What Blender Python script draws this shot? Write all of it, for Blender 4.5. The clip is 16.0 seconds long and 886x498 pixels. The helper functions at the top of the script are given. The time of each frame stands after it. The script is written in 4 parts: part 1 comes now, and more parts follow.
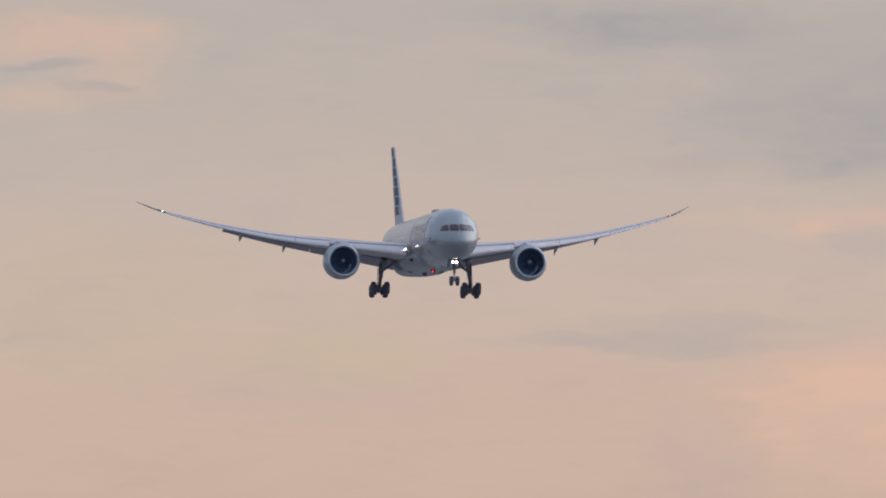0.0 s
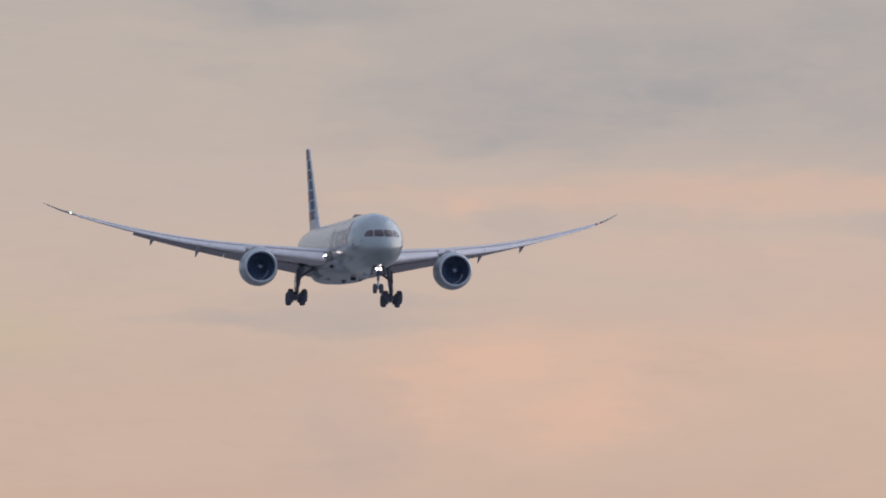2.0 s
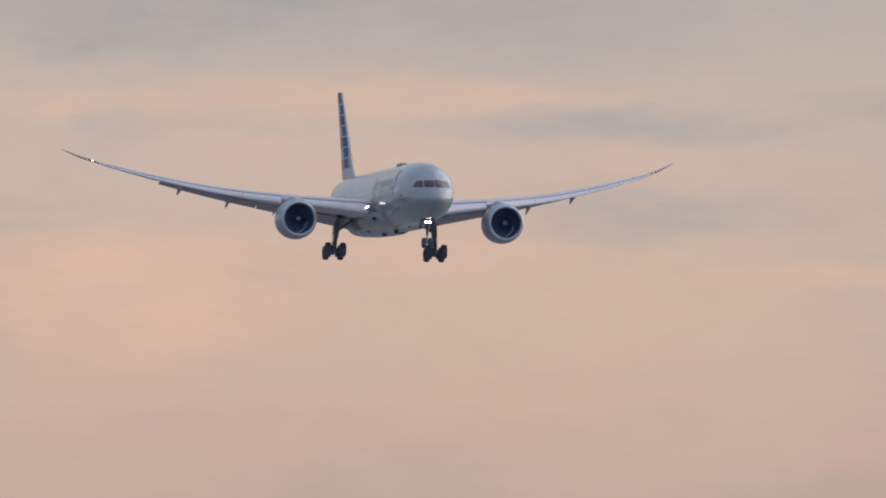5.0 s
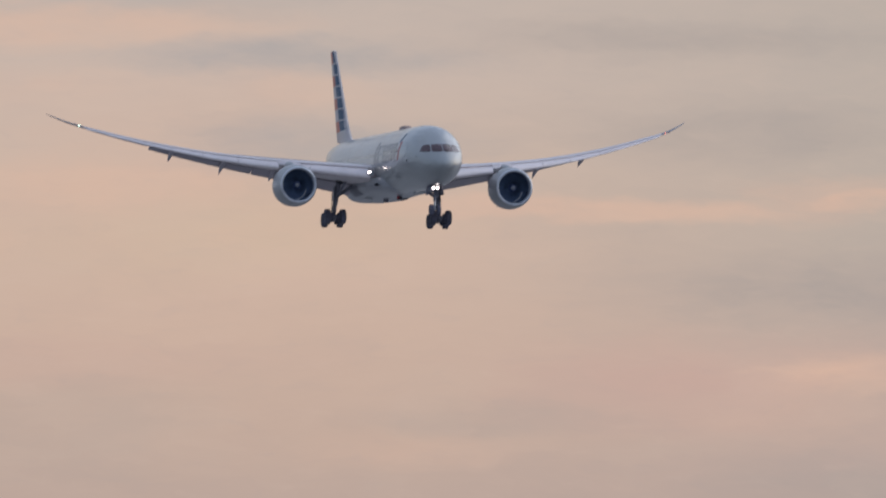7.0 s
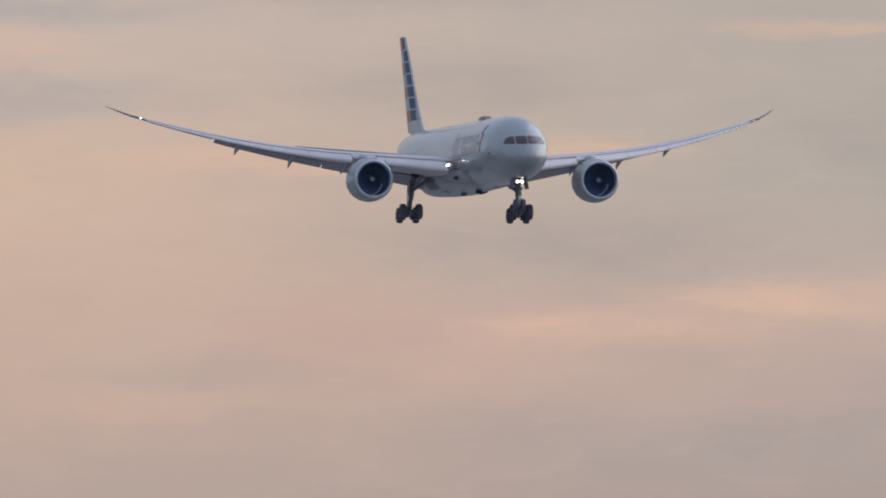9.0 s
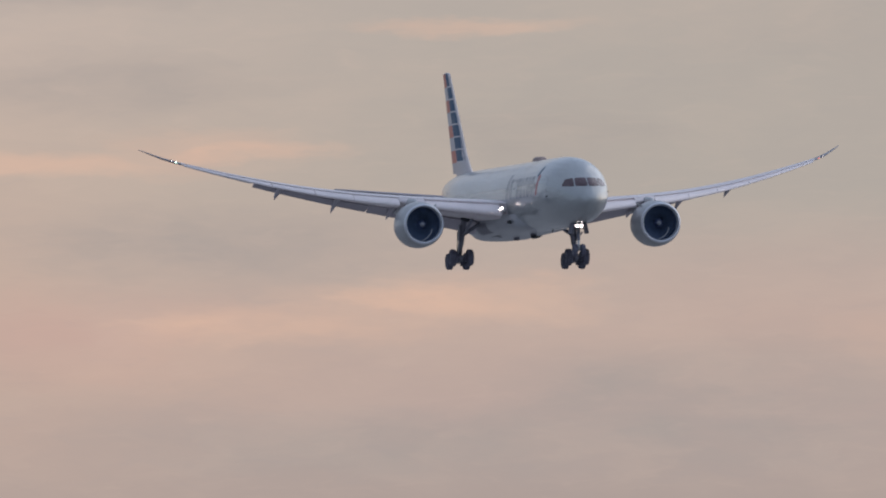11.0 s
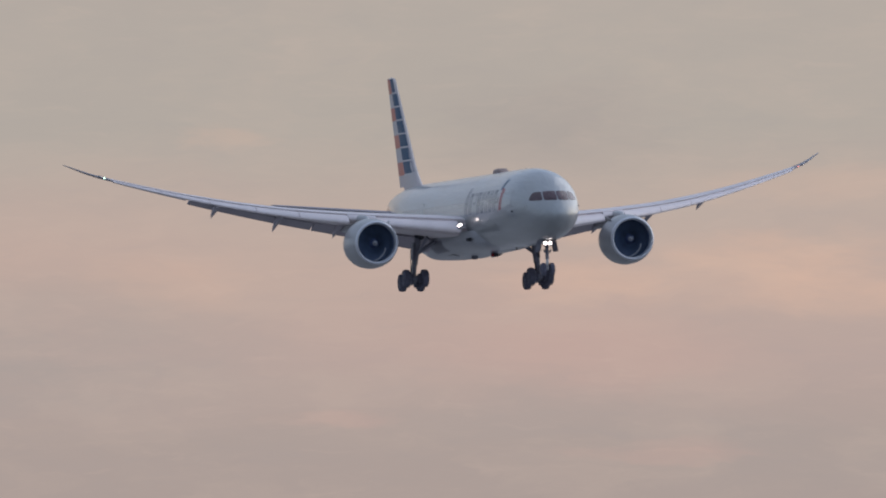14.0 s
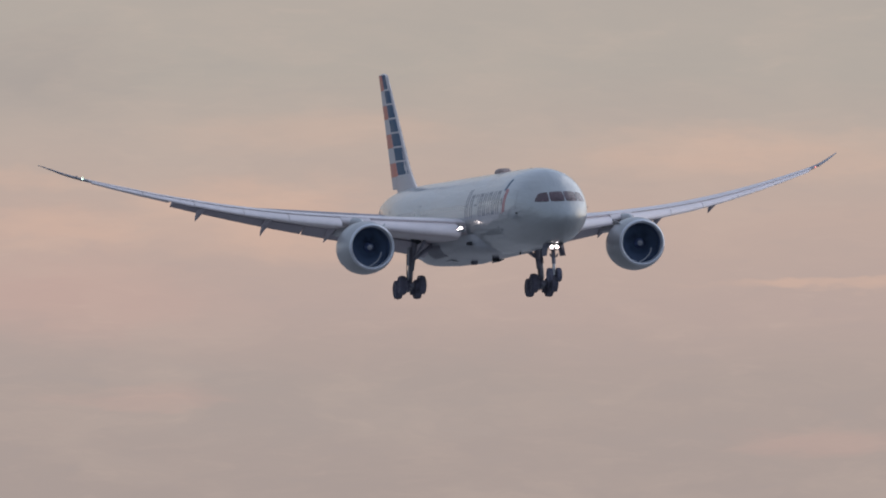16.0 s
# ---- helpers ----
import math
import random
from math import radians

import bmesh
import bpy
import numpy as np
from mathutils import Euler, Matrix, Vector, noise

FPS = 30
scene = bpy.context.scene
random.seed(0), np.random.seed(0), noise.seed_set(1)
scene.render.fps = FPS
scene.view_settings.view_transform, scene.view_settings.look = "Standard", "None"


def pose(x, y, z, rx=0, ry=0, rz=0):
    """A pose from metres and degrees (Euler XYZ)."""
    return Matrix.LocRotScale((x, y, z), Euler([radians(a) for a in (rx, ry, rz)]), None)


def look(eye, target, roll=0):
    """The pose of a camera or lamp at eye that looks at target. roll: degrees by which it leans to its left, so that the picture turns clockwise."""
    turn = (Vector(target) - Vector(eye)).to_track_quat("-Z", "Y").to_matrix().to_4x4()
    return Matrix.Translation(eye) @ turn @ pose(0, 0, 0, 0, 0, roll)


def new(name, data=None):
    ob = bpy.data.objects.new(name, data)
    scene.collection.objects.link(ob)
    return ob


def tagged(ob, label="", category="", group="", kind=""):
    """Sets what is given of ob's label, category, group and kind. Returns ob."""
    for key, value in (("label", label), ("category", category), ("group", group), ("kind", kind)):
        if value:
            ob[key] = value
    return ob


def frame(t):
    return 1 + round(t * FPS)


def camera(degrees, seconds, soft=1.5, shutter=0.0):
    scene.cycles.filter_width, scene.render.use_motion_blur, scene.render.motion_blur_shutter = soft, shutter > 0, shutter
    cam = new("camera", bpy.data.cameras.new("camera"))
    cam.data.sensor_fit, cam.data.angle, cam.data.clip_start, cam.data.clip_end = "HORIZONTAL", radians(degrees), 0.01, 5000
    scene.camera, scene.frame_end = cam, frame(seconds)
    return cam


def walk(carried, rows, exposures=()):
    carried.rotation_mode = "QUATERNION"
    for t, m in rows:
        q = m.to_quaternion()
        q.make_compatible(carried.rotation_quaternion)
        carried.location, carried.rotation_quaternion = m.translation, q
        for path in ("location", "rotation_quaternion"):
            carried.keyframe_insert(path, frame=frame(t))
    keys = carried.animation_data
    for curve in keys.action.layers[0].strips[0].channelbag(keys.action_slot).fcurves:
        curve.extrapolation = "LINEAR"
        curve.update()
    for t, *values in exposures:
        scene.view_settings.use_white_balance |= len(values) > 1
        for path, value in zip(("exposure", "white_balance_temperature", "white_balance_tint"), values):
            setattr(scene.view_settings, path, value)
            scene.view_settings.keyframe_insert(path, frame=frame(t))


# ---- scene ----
# ---------------------------------------------------------------- camera
# A long lens on a tripod beside the field, panning after the airliner.
EYE = (0.0, 0.0, 1.7)
# seconds, yaw to the left of +y, pitch, lean (degrees)
CAMERA_ROWS = (
    (0, 1.5935, 2.2631, -0.029), (0.3, 1.5370, 2.2602, 0.001), (0.5, 1.4874, 2.2594, 0.019),
    (0.8, 1.3981, 2.2576, 0.042), (1, 1.3276, 2.2584, 0.049), (1.3, 1.2209, 2.2556, 0.038),
    (1.5, 1.1571, 2.2535, 0.023), (1.8, 1.0688, 2.2397, -0.007), (2, 1.0200, 2.2268, -0.028),
    (2.3, 0.9539, 2.1961, -0.056), (2.5, 0.9134, 2.1702, -0.068), (2.8, 0.8541, 2.1387, -0.070),
    (3, 0.8139, 2.1241, -0.063), (3.3, 0.7587, 2.1016, -0.037), (3.5, 0.7232, 2.0930, -0.018),
    (3.8, 0.6747, 2.0777, 0.007), (4, 0.6390, 2.0687, 0.020), (4.3, 0.5773, 2.0639, 0.024),
    (4.5, 0.5215, 2.0674, 0.030), (4.7, 0.4541, 2.0689, 0.063), (6.8, -0.1492, 1.9852, -0.052),
    (7, -0.1924, 1.9519, -0.015), (7.3, -0.2541, 1.9018, 0.042), (7.5, -0.2956, 1.8747, 0.083),
    (7.8, -0.3736, 1.8529, 0.164), (8, -0.4310, 1.8558, 0.200), (8.3, -0.5146, 1.8654, 0.184),
    (8.5, -0.5604, 1.8691, 0.154), (8.8, -0.6229, 1.8741, 0.097), (9, -0.6653, 1.8750, 0.056),
    (9.2, -0.7099, 1.8747, 0.021), (11.3, -1.3726, 1.8744, -0.077), (11.5, -1.4349, 1.8743, -0.199),
    (11.8, -1.5333, 1.8734, -0.263), (12, -1.6044, 1.8654, -0.270), (12.3, -1.7194, 1.8536, -0.208),
    (12.5, -1.8145, 1.8447, -0.137), (12.8, -1.9655, 1.8306, 0.021), (13, -2.0654, 1.8190, 0.107),
    (13.3, -2.2019, 1.8027, 0.132), (13.5, -2.2809, 1.7916, 0.114), (13.8, -2.3793, 1.7795, 0.042),
    (14, -2.4422, 1.7785, -0.004), (14.3, -2.5439, 1.7806, -0.021), (14.5, -2.6237, 1.7763, -0.018),
    (14.8, -2.7552, 1.7567, 0.007), (15, -2.8497, 1.7397, 0.025), (15.3, -2.9887, 1.7125, 0.039),
    (15.5, -3.0773, 1.6994, 0.039), (15.8, -3.2108, 1.6918, 0.017), (16, -3.3071, 1.6903, -0.002),
)


def camera_pose(yaw, pitch, lean):
    return pose(*EYE, 90 + pitch, 0, yaw) @ pose(0, 0, 0, 0, 0, lean)


cam = camera(1.45939, 16.0, soft=1.9, shutter=0.5)
walk(cam, [(t, camera_pose(y, p, r)) for t, y, p, r in CAMERA_ROWS])
scene.view_settings.exposure = 0.0

# ---------------------------------------------------------------- sky and sun
def srgb(r, g, b):
    """A linear colour from 0..255 values."""
    return tuple(((c / 255 + 0.055) / 1.055) ** 2.4 if c > 10 else c / 255 / 12.92 for c in (r, g, b)) + (1.0,)


# Cloud patches: azimuth to the right of +y, elevation, half width, half height (degrees), strength
WARM_CLOUDS = (
    (-2.22, 2.622, 0.18, 0.051, 0.55), (-2.11, 2.557, 0.11, 0.051, 0.32), (-2.27, 2.515, 0.16, 0.026, 0.40),
    (-0.95, 2.306, 0.28, 0.030, 0.35), (-0.88, 1.985, 0.36, 0.120, 0.66), (-0.96, 2.045, 0.14, 0.050, 0.22),
    (-0.80, 1.935, 0.15, 0.060, 0.22), (-0.79, 2.068, 0.28, 0.035, 0.30), (-0.46, 2.322, 0.42, 0.042, 0.50),
    (-0.60, 2.227, 0.28, 0.047, 0.25), (-0.37, 2.070, 0.26, 0.050, 0.25), (-1.00, 2.287, 0.06, 0.023, 0.40),
    (0.46, 2.018, 0.44, 0.026, 0.55), (-0.26, 2.055, 0.34, 0.223, 0.22), (0.81, 1.746, 0.12, 0.015, 0.22),
    (-0.03, 2.214, 0.14, 0.035, 0.22), (0.06, 1.972, 0.28, 0.102, 0.20),
)
WARM_CLOUDS_EAST = (
    (0.90, 2.042, 0.19, 0.015, 0.50), (0.95, 1.740, 0.25, 0.037, 0.50), (1.17, 1.794, 0.11, 0.026, 0.30),
    (0.83, 2.061, 0.16, 0.020, 0.40), (1.26, 2.243, 0.20, 0.016, 0.45), (0.80, 1.680, 0.24, 0.042, 0.15),
    (1.23, 1.793, 0.24, 0.043, 0.42), (1.39, 1.792, 0.13, 0.042, 0.25), (2.69, 1.719, 0.18, 0.039, 0.36),
    (2.62, 1.801, 0.15, 0.019, 0.30), (2.02, 1.721, 0.14, 0.051, 0.22), (2.06, 1.963, 0.08, 0.022, 0.25),
    (3.10, 1.880, 0.24, 0.037, 0.22), (2.98, 1.772, 0.19, 0.045, 0.50), (3.07, 1.708, 0.21, 0.042, 0.42),
    (3.83, 1.849, 0.34, 0.051, 0.38), (3.91, 1.634, 0.18, 0.011, 0.45), (0.16, 1.619, 0.20, 0.037, 0.22),
)
GREY_CLOUDS = (
    (-2.27, 2.575, 0.09, 0.013, 0.55), (-2.14, 2.531, 0.06, 0.013, 0.42), (-1.35, 2.636, 0.24, 0.051, 0.40),
    (-0.98, 2.469, 0.22, 0.070, 0.35), (-1.25, 2.110, 0.27, 0.019, 0.40), (-1.90, 2.031, 0.13, 0.065, 0.10),
    (-0.42, 2.530, 0.80, 0.165, 0.68), (-0.66, 2.460, 0.24, 0.050, 0.20), (-0.96, 2.399, 0.32, 0.030, 0.42),
    (-1.24, 2.627, 0.24, 0.047, 0.45), (-0.07, 2.272, 0.30, 0.038, 0.62), (-0.02, 2.125, 0.28, 0.052, 0.55),
    (-1.17, 2.142, 0.21, 0.022, 0.34), (-0.91, 2.268, 0.07, 0.030, 0.25), (-1.17, 1.919, 0.12, 0.121, 0.20),
)
GREY_CLOUDS_EAST = (
    (0.58, 2.297, 0.39, 0.037, 0.38), (0.67, 2.148, 0.30, 0.060, 0.42), (0.77, 1.874, 0.34, 0.098, 0.38),
    (0.25, 1.674, 0.24, 0.037, 0.22), (-0.43, 1.655, 0.24, 0.102, 0.22), (0.93, 1.889, 0.35, 0.070, 0.25),
    (1.04, 1.554, 0.39, 0.070, 0.42), (0.30, 1.675, 0.15, 0.035, 0.05), (1.54, 1.545, 0.67, 0.060, 0.30),
    (1.41, 2.062, 0.20, 0.060, 0.35), (1.78, 1.634, 0.39, 0.112, 0.42), (1.50, 1.634, 0.21, 0.093, 0.28),
    (2.73, 1.496, 0.39, 0.039, 0.20), (2.63, 1.980, 0.22, 0.084, 0.50), (3.14, 1.431, 0.39, 0.065, 0.20),
    (1.96, 2.229, 0.37, 0.074, 0.15),
)
PINK_CLOUDS = (
    (0.63, 1.757, 0.39, 0.060, 0.45), (0.58, 1.702, 0.30, 0.070, 0.40), (1.82, 1.819, 0.39, 0.102, 0.18),
    (2.55, 1.648, 0.34, 0.112, 0.20), (2.27, 1.502, 0.10, 0.017, 0.40), (2.69, 1.610, 0.34, 0.070, 0.20),
    (2.82, 1.440, 0.16, 0.013, 0.40), (2.72, 1.607, 0.20, 0.070, 0.20), (3.93, 1.375, 0.16, 0.026, 0.45),
    (2.86, 1.459, 0.12, 0.017, 0.30), (-0.60, 1.770, 0.56, 0.056, 0.30), (-1.45, 1.790, 0.30, 0.056, 0.25),
)
SAND_CLOUDS = (
    (-2.18, 2.171, 0.31, 0.158, 0.45), (-1.72, 2.096, 0.17, 0.056, 0.35), (-1.78, 2.087, 0.20, 0.074, 0.35),
    (-1.36, 1.799, 0.28, 0.020, 0.35), (-0.04, 1.994, 0.30, 0.084, 0.35), (-0.30, 1.962, 0.31, 0.084, 0.25),
)


class Nodes:
    """Short hands for building a node tree."""

    def __init__(self, tree):
        self.tree = tree
        tree.nodes.clear()

    def add(self, kind, **sets):
        n = self.tree.nodes.new(kind)
        for k, v in sets.items():
            setattr(n, k, v)
        return n

    def put(self, value, socket):
        if isinstance(value, bpy.types.NodeSocket):
            self.tree.links.new(value, socket)
        else:
            socket.default_value = value

    def math(self, op, a, b=0.0, clamp=False):
        n = self.add("ShaderNodeMath", operation=op, use_clamp=clamp)
        self.put(a, n.inputs[0]), self.put(b, n.inputs[1])
        return n.outputs[0]

    def vec(self, op, a, b=(0, 0, 0), out=0):
        n = self.add("ShaderNodeVectorMath", operation=op)
        self.put(a, n.inputs[0]), self.put(b, n.inputs[1])
        return n.outputs[out]

    def span(self, v, a, b, c=0.0, d=1.0, smooth=True):
        n = self.add("ShaderNodeMapRange", interpolation_type="SMOOTHSTEP" if smooth else "LINEAR")
        for x, s in zip((v, a, b, c, d), n.inputs):
            self.put(x, s)
        return n.outputs[0]

    def mix(self, f, a, b):
        n = self.add("ShaderNodeMix", data_type="RGBA")
        self.put(f, n.inputs[0]), self.put(a, n.inputs[6]), self.put(b, n.inputs[7])
        return n.outputs[2]

    def noise(self, v, scale, detail=3.0, rough=0.55, out=0):
        n = self.add("ShaderNodeTexNoise")
        self.put(v, n.inputs["Vector"])
        n.inputs["Scale"].default_value, n.inputs["Detail"].default_value = scale, detail
        n.inputs["Roughness"].default_value = rough
        return n.outputs[out]

    def ramp(self, v, stops):
        n = self.add("ShaderNodeValToRGB")
        self.put(v, n.inputs[0])
        e = n.color_ramp.elements
        while len(e) < len(stops):
            e.new(0.5)
        for x, (p, c) in zip(e, stops):
            x.position, x.color = p, c
        return n.outputs[0]


SUN_ELEVATION, SUN_AZIMUTH = 16.0, 60.0  # azimuth clockwise from +y


def build_sky():
    world = bpy.data.worlds.new("evening_sky")
    scene.world = world
    world.use_nodes = True
    n = Nodes(world.node_tree)
    way = n.add("ShaderNodeTexCoord").outputs["Generated"]
    sep = n.add("ShaderNodeSeparateXYZ")
    n.put(way, sep.inputs[0])
    az = n.math("MULTIPLY", n.math("ARCTAN2", sep.outputs[0], sep.outputs[1]), 57.29578)
    el = n.math("MULTIPLY", n.math("ARCSINE", sep.outputs[2]), 57.29578)
    flat = n.add("ShaderNodeCombineXYZ")
    n.put(az, flat.inputs[0]), n.put(el, flat.inputs[1])
    flat = flat.outputs[0]
    # streaky turbulence that frays the cloud edges
    long_ = n.vec("MULTIPLY", flat, (1.0, 3.2, 1.0))
    coarse = n.vec("SUBTRACT", n.noise(long_, 2.6, 4.0, 0.6, 1), (0.5, 0.5, 0.5))
    fine = n.vec("SUBTRACT", n.noise(long_, 11.0, 4.0, 0.6, 1), (0.5, 0.5, 0.5))
    spot = n.vec("ADD", flat, n.vec("MULTIPLY", coarse, (0.26, 0.075, 0.0)))
    spot = n.vec("ADD", spot, n.vec("MULTIPLY", fine, (0.15, 0.036, 0.0)))
    # low sky: warm band above a greyer foot, greyer again higher up
    spot_el = n.add("ShaderNodeSeparateXYZ")
    n.put(spot, spot_el.inputs[0])
    height = n.span(spot_el.outputs[1], 1.245, 2.845, smooth=False)
    west = n.ramp(height, ((0.0, srgb(172, 156, 149)), (0.14, srgb(183, 163, 154)), (0.25, srgb(195, 170, 156)), (0.36, srgb(203, 176, 160)),
                           (0.5, srgb(203, 179, 164)), (0.62, srgb(200, 181, 170)), (0.78, srgb(190, 178, 170)), (1.0, srgb(184, 176, 170))))
    east = n.ramp(height, ((0.0, srgb(168, 154, 149)), (0.14, srgb(173, 158, 152)), (0.22, srgb(184, 164, 157)), (0.31, srgb(191, 169, 159)),
                           (0.38, srgb(186, 170, 161)), (0.46, srgb(178, 169, 161)), (0.7, srgb(181, 171, 163)), (1.0, srgb(180, 174, 168))))
    base = n.mix(n.span(az, -0.1, 1.5), west, east)

    def cover(clouds):
        total = None
        for a, e, w, h, k in clouds:
            off = n.vec("DIVIDE", n.vec("SUBTRACT", spot, (a, e, 0)), (w, h, 1))
            got = n.span(n.vec("LENGTH", off, out=1), 1.3, 0.3, 0.0, k)
            total = got if total is None else n.math("ADD", total, got)
        return n.math("MINIMUM", total, 0.9)

    patchy = n.span(n.noise(n.vec("MULTIPLY", flat, (1.0, 2.6, 1.0)), 7.0, 4.0, 0.6), 0.32, 0.68, 0.72, 1.12)
    wisps = n.noise(n.vec("MULTIPLY", spot, (1.0, 2.4, 1.0)), 3.4, 6.0, 0.62)
    near = n.mix(n.math("MULTIPLY", cover(PINK_CLOUDS), 0.7), base, srgb(200, 166, 156))
    near = n.mix(cover(SAND_CLOUDS), near, srgb(200, 181, 160))
    near = n.mix(n.math("MULTIPLY", n.math("ADD", cover(WARM_CLOUDS), cover(WARM_CLOUDS_EAST), True), patchy), near, srgb(221, 184, 163))
    near = n.mix(n.math("MULTIPLY", cover(GREY_CLOUDS), patchy), near, srgb(166, 163, 164))
    near = n.mix(n.math("MULTIPLY", cover(GREY_CLOUDS_EAST), patchy), near, srgb(166, 157, 153))
    near = n.mix(n.span(wisps, 0.42, 0.75, 0.0, 0.16), near, srgb(208, 186, 171))
    near = n.mix(n.span(wisps, 0.52, 0.25, 0.0, 0.12), near, srgb(168, 158, 155))
    # thin streaks in the haze
    threads = n.noise(n.vec("MULTIPLY", spot, (1.0, 5.0, 1.0)), 9.0, 5.0, 0.65)
    near = n.mix(n.span(threads, 0.50, 0.78, 0.0, 0.10), near, srgb(216, 190, 176))
    near = n.mix(n.span(threads, 0.50, 0.22, 0.0, 0.10), near, srgb(160, 154, 157))
    # the rest of the sky: cloud deck, blue-grey overhead and behind, thin enough to let some sky through
    air = n.add("ShaderNodeTexSky", sky_type="NISHITA", sun_disc=False)
    air.sun_elevation, air.sun_rotation = radians(SUN_ELEVATION), radians(SUN_AZIMUTH)
    air = n.vec("SCALE", air.outputs[0])
    air.node.inputs["Scale"].default_value = 0.10
    deck = n.mix(n.span(n.noise(n.vec("MULTIPLY", way, (1, 1, 2.5)), 3.0, 5.0), 0.3, 0.7), srgb(172, 190, 222), srgb(206, 219, 243))
    high = n.mix(0.75, air, deck)
    # brighter on the sun's side
    lit = n.vec("SCALE", high)
    n.put(n.span(sep.outputs[0], -0.9, 0.7, 0.78, 1.18), lit.node.inputs["Scale"])
    high = lit
    turn_ = n.math("MULTIPLY", n.span(n.math("ABSOLUTE", az), 7.0, 30.0, 1.0, 0.0), n.span(el, 3.5, 18.0, 1.0, 0.0))
    out = n.mix(turn_, high, near)
    back = n.add("ShaderNodeBackground")
    n.put(out, back.inputs[0])
    back.inputs[1].default_value = 1.0
    n.tree.links.new(back.outputs[0], n.add("ShaderNodeOutputWorld").inputs[0])


build_sky()

sun = new("sun", bpy.data.lights.new("sun", "SUN"))
sun.data.energy, sun.data.angle, sun.data.color = 0.8, radians(90), (1.0, 0.93, 0.86)
_a, _e = radians(SUN_AZIMUTH), radians(SUN_ELEVATION)
sun.matrix_world = look((math.sin(_a) * math.cos(_e) * 100, math.cos(_a) * math.cos(_e) * 100, math.sin(_e) * 100), (0, 0, 0))


# ---------------------------------------------------------------- materials
def material(name, color, rough=0.5, metal=0.0, vary=0.12, grain=0.6, bump=0.02, coat=0.0, dirt=None, dirt_amount=0.0, emit=0.0, streak=(1, 1, 1), gloss=0.12, wave=0.0):
    """Paint, metal or rubber: two scales of unevenness, a fine relief and optional grime."""
    m = bpy.data.materials.new(name)
    m.use_nodes = True
    n = Nodes(m.node_tree)
    at = n.vec("MULTIPLY", n.add("ShaderNodeTexCoord").outputs["Object"], streak)
    broad = n.noise(at, grain, 4.0, 0.6)
    small = n.noise(at, grain * 14, 3.0, 0.6)
    c = tuple(color[:3]) + (1.0,)
    dark = tuple(x * (1 - vary) for x in color[:3]) + (1.0,)
    light = tuple(min(1.0, x * (1 + vary * 0.6)) for x in color[:3]) + (1.0,)
    col = n.mix(n.span(broad, 0.3, 0.7), dark, light)
    col = n.mix(n.span(small, 0.35, 0.75, 0.0, 0.35), col, dark)
    if dirt:
        grime = n.noise(at, grain * 2.3, 6.0, 0.7)
        col = n.mix(n.span(grime, 0.5, 0.75, 0.0, dirt_amount), col, tuple(dirt) + (1.0,))
    b = n.add("ShaderNodeBsdfPrincipled")
    n.put(col, b.inputs["Base Color"])
    n.put(n.span(broad, 0.25, 0.75, max(0.02, rough - 0.08), min(1.0, rough + 0.1)), b.inputs["Roughness"])
    b.inputs["Metallic"].default_value, b.inputs["Coat Weight"].default_value = metal, coat
    b.inputs["Coat Roughness"].default_value = gloss
    if emit:
        b.inputs["Emission Color"].default_value, b.inputs["Emission Strength"].default_value = c, emit
    if bump:
        r = n.add("ShaderNodeBump")
        r.inputs["Strength"].default_value, r.inputs["Distance"].default_value = 0.3, bump
        n.put(small, r.inputs["Height"])
        n.put(r.outputs[0], b.inputs["Normal"])
    if wave:  # slight waviness of large skin panels
        r = n.add("ShaderNodeBump")
        r.inputs["Strength"].default_value, r.inputs["Distance"].default_value = 1.0, wave
        n.put(n.noise(n.vec("MULTIPLY", at, (1, 3, 1)), grain * 1.3, 3.0, 0.55), r.inputs["Height"])
        n.put(r.outputs[0], b.inputs["Normal"])
        n.put(r.outputs[0], b.inputs["Coat Normal"])
    n.tree.links.new(b.outputs[0], n.add("ShaderNodeOutputMaterial").inputs[0])
    return m


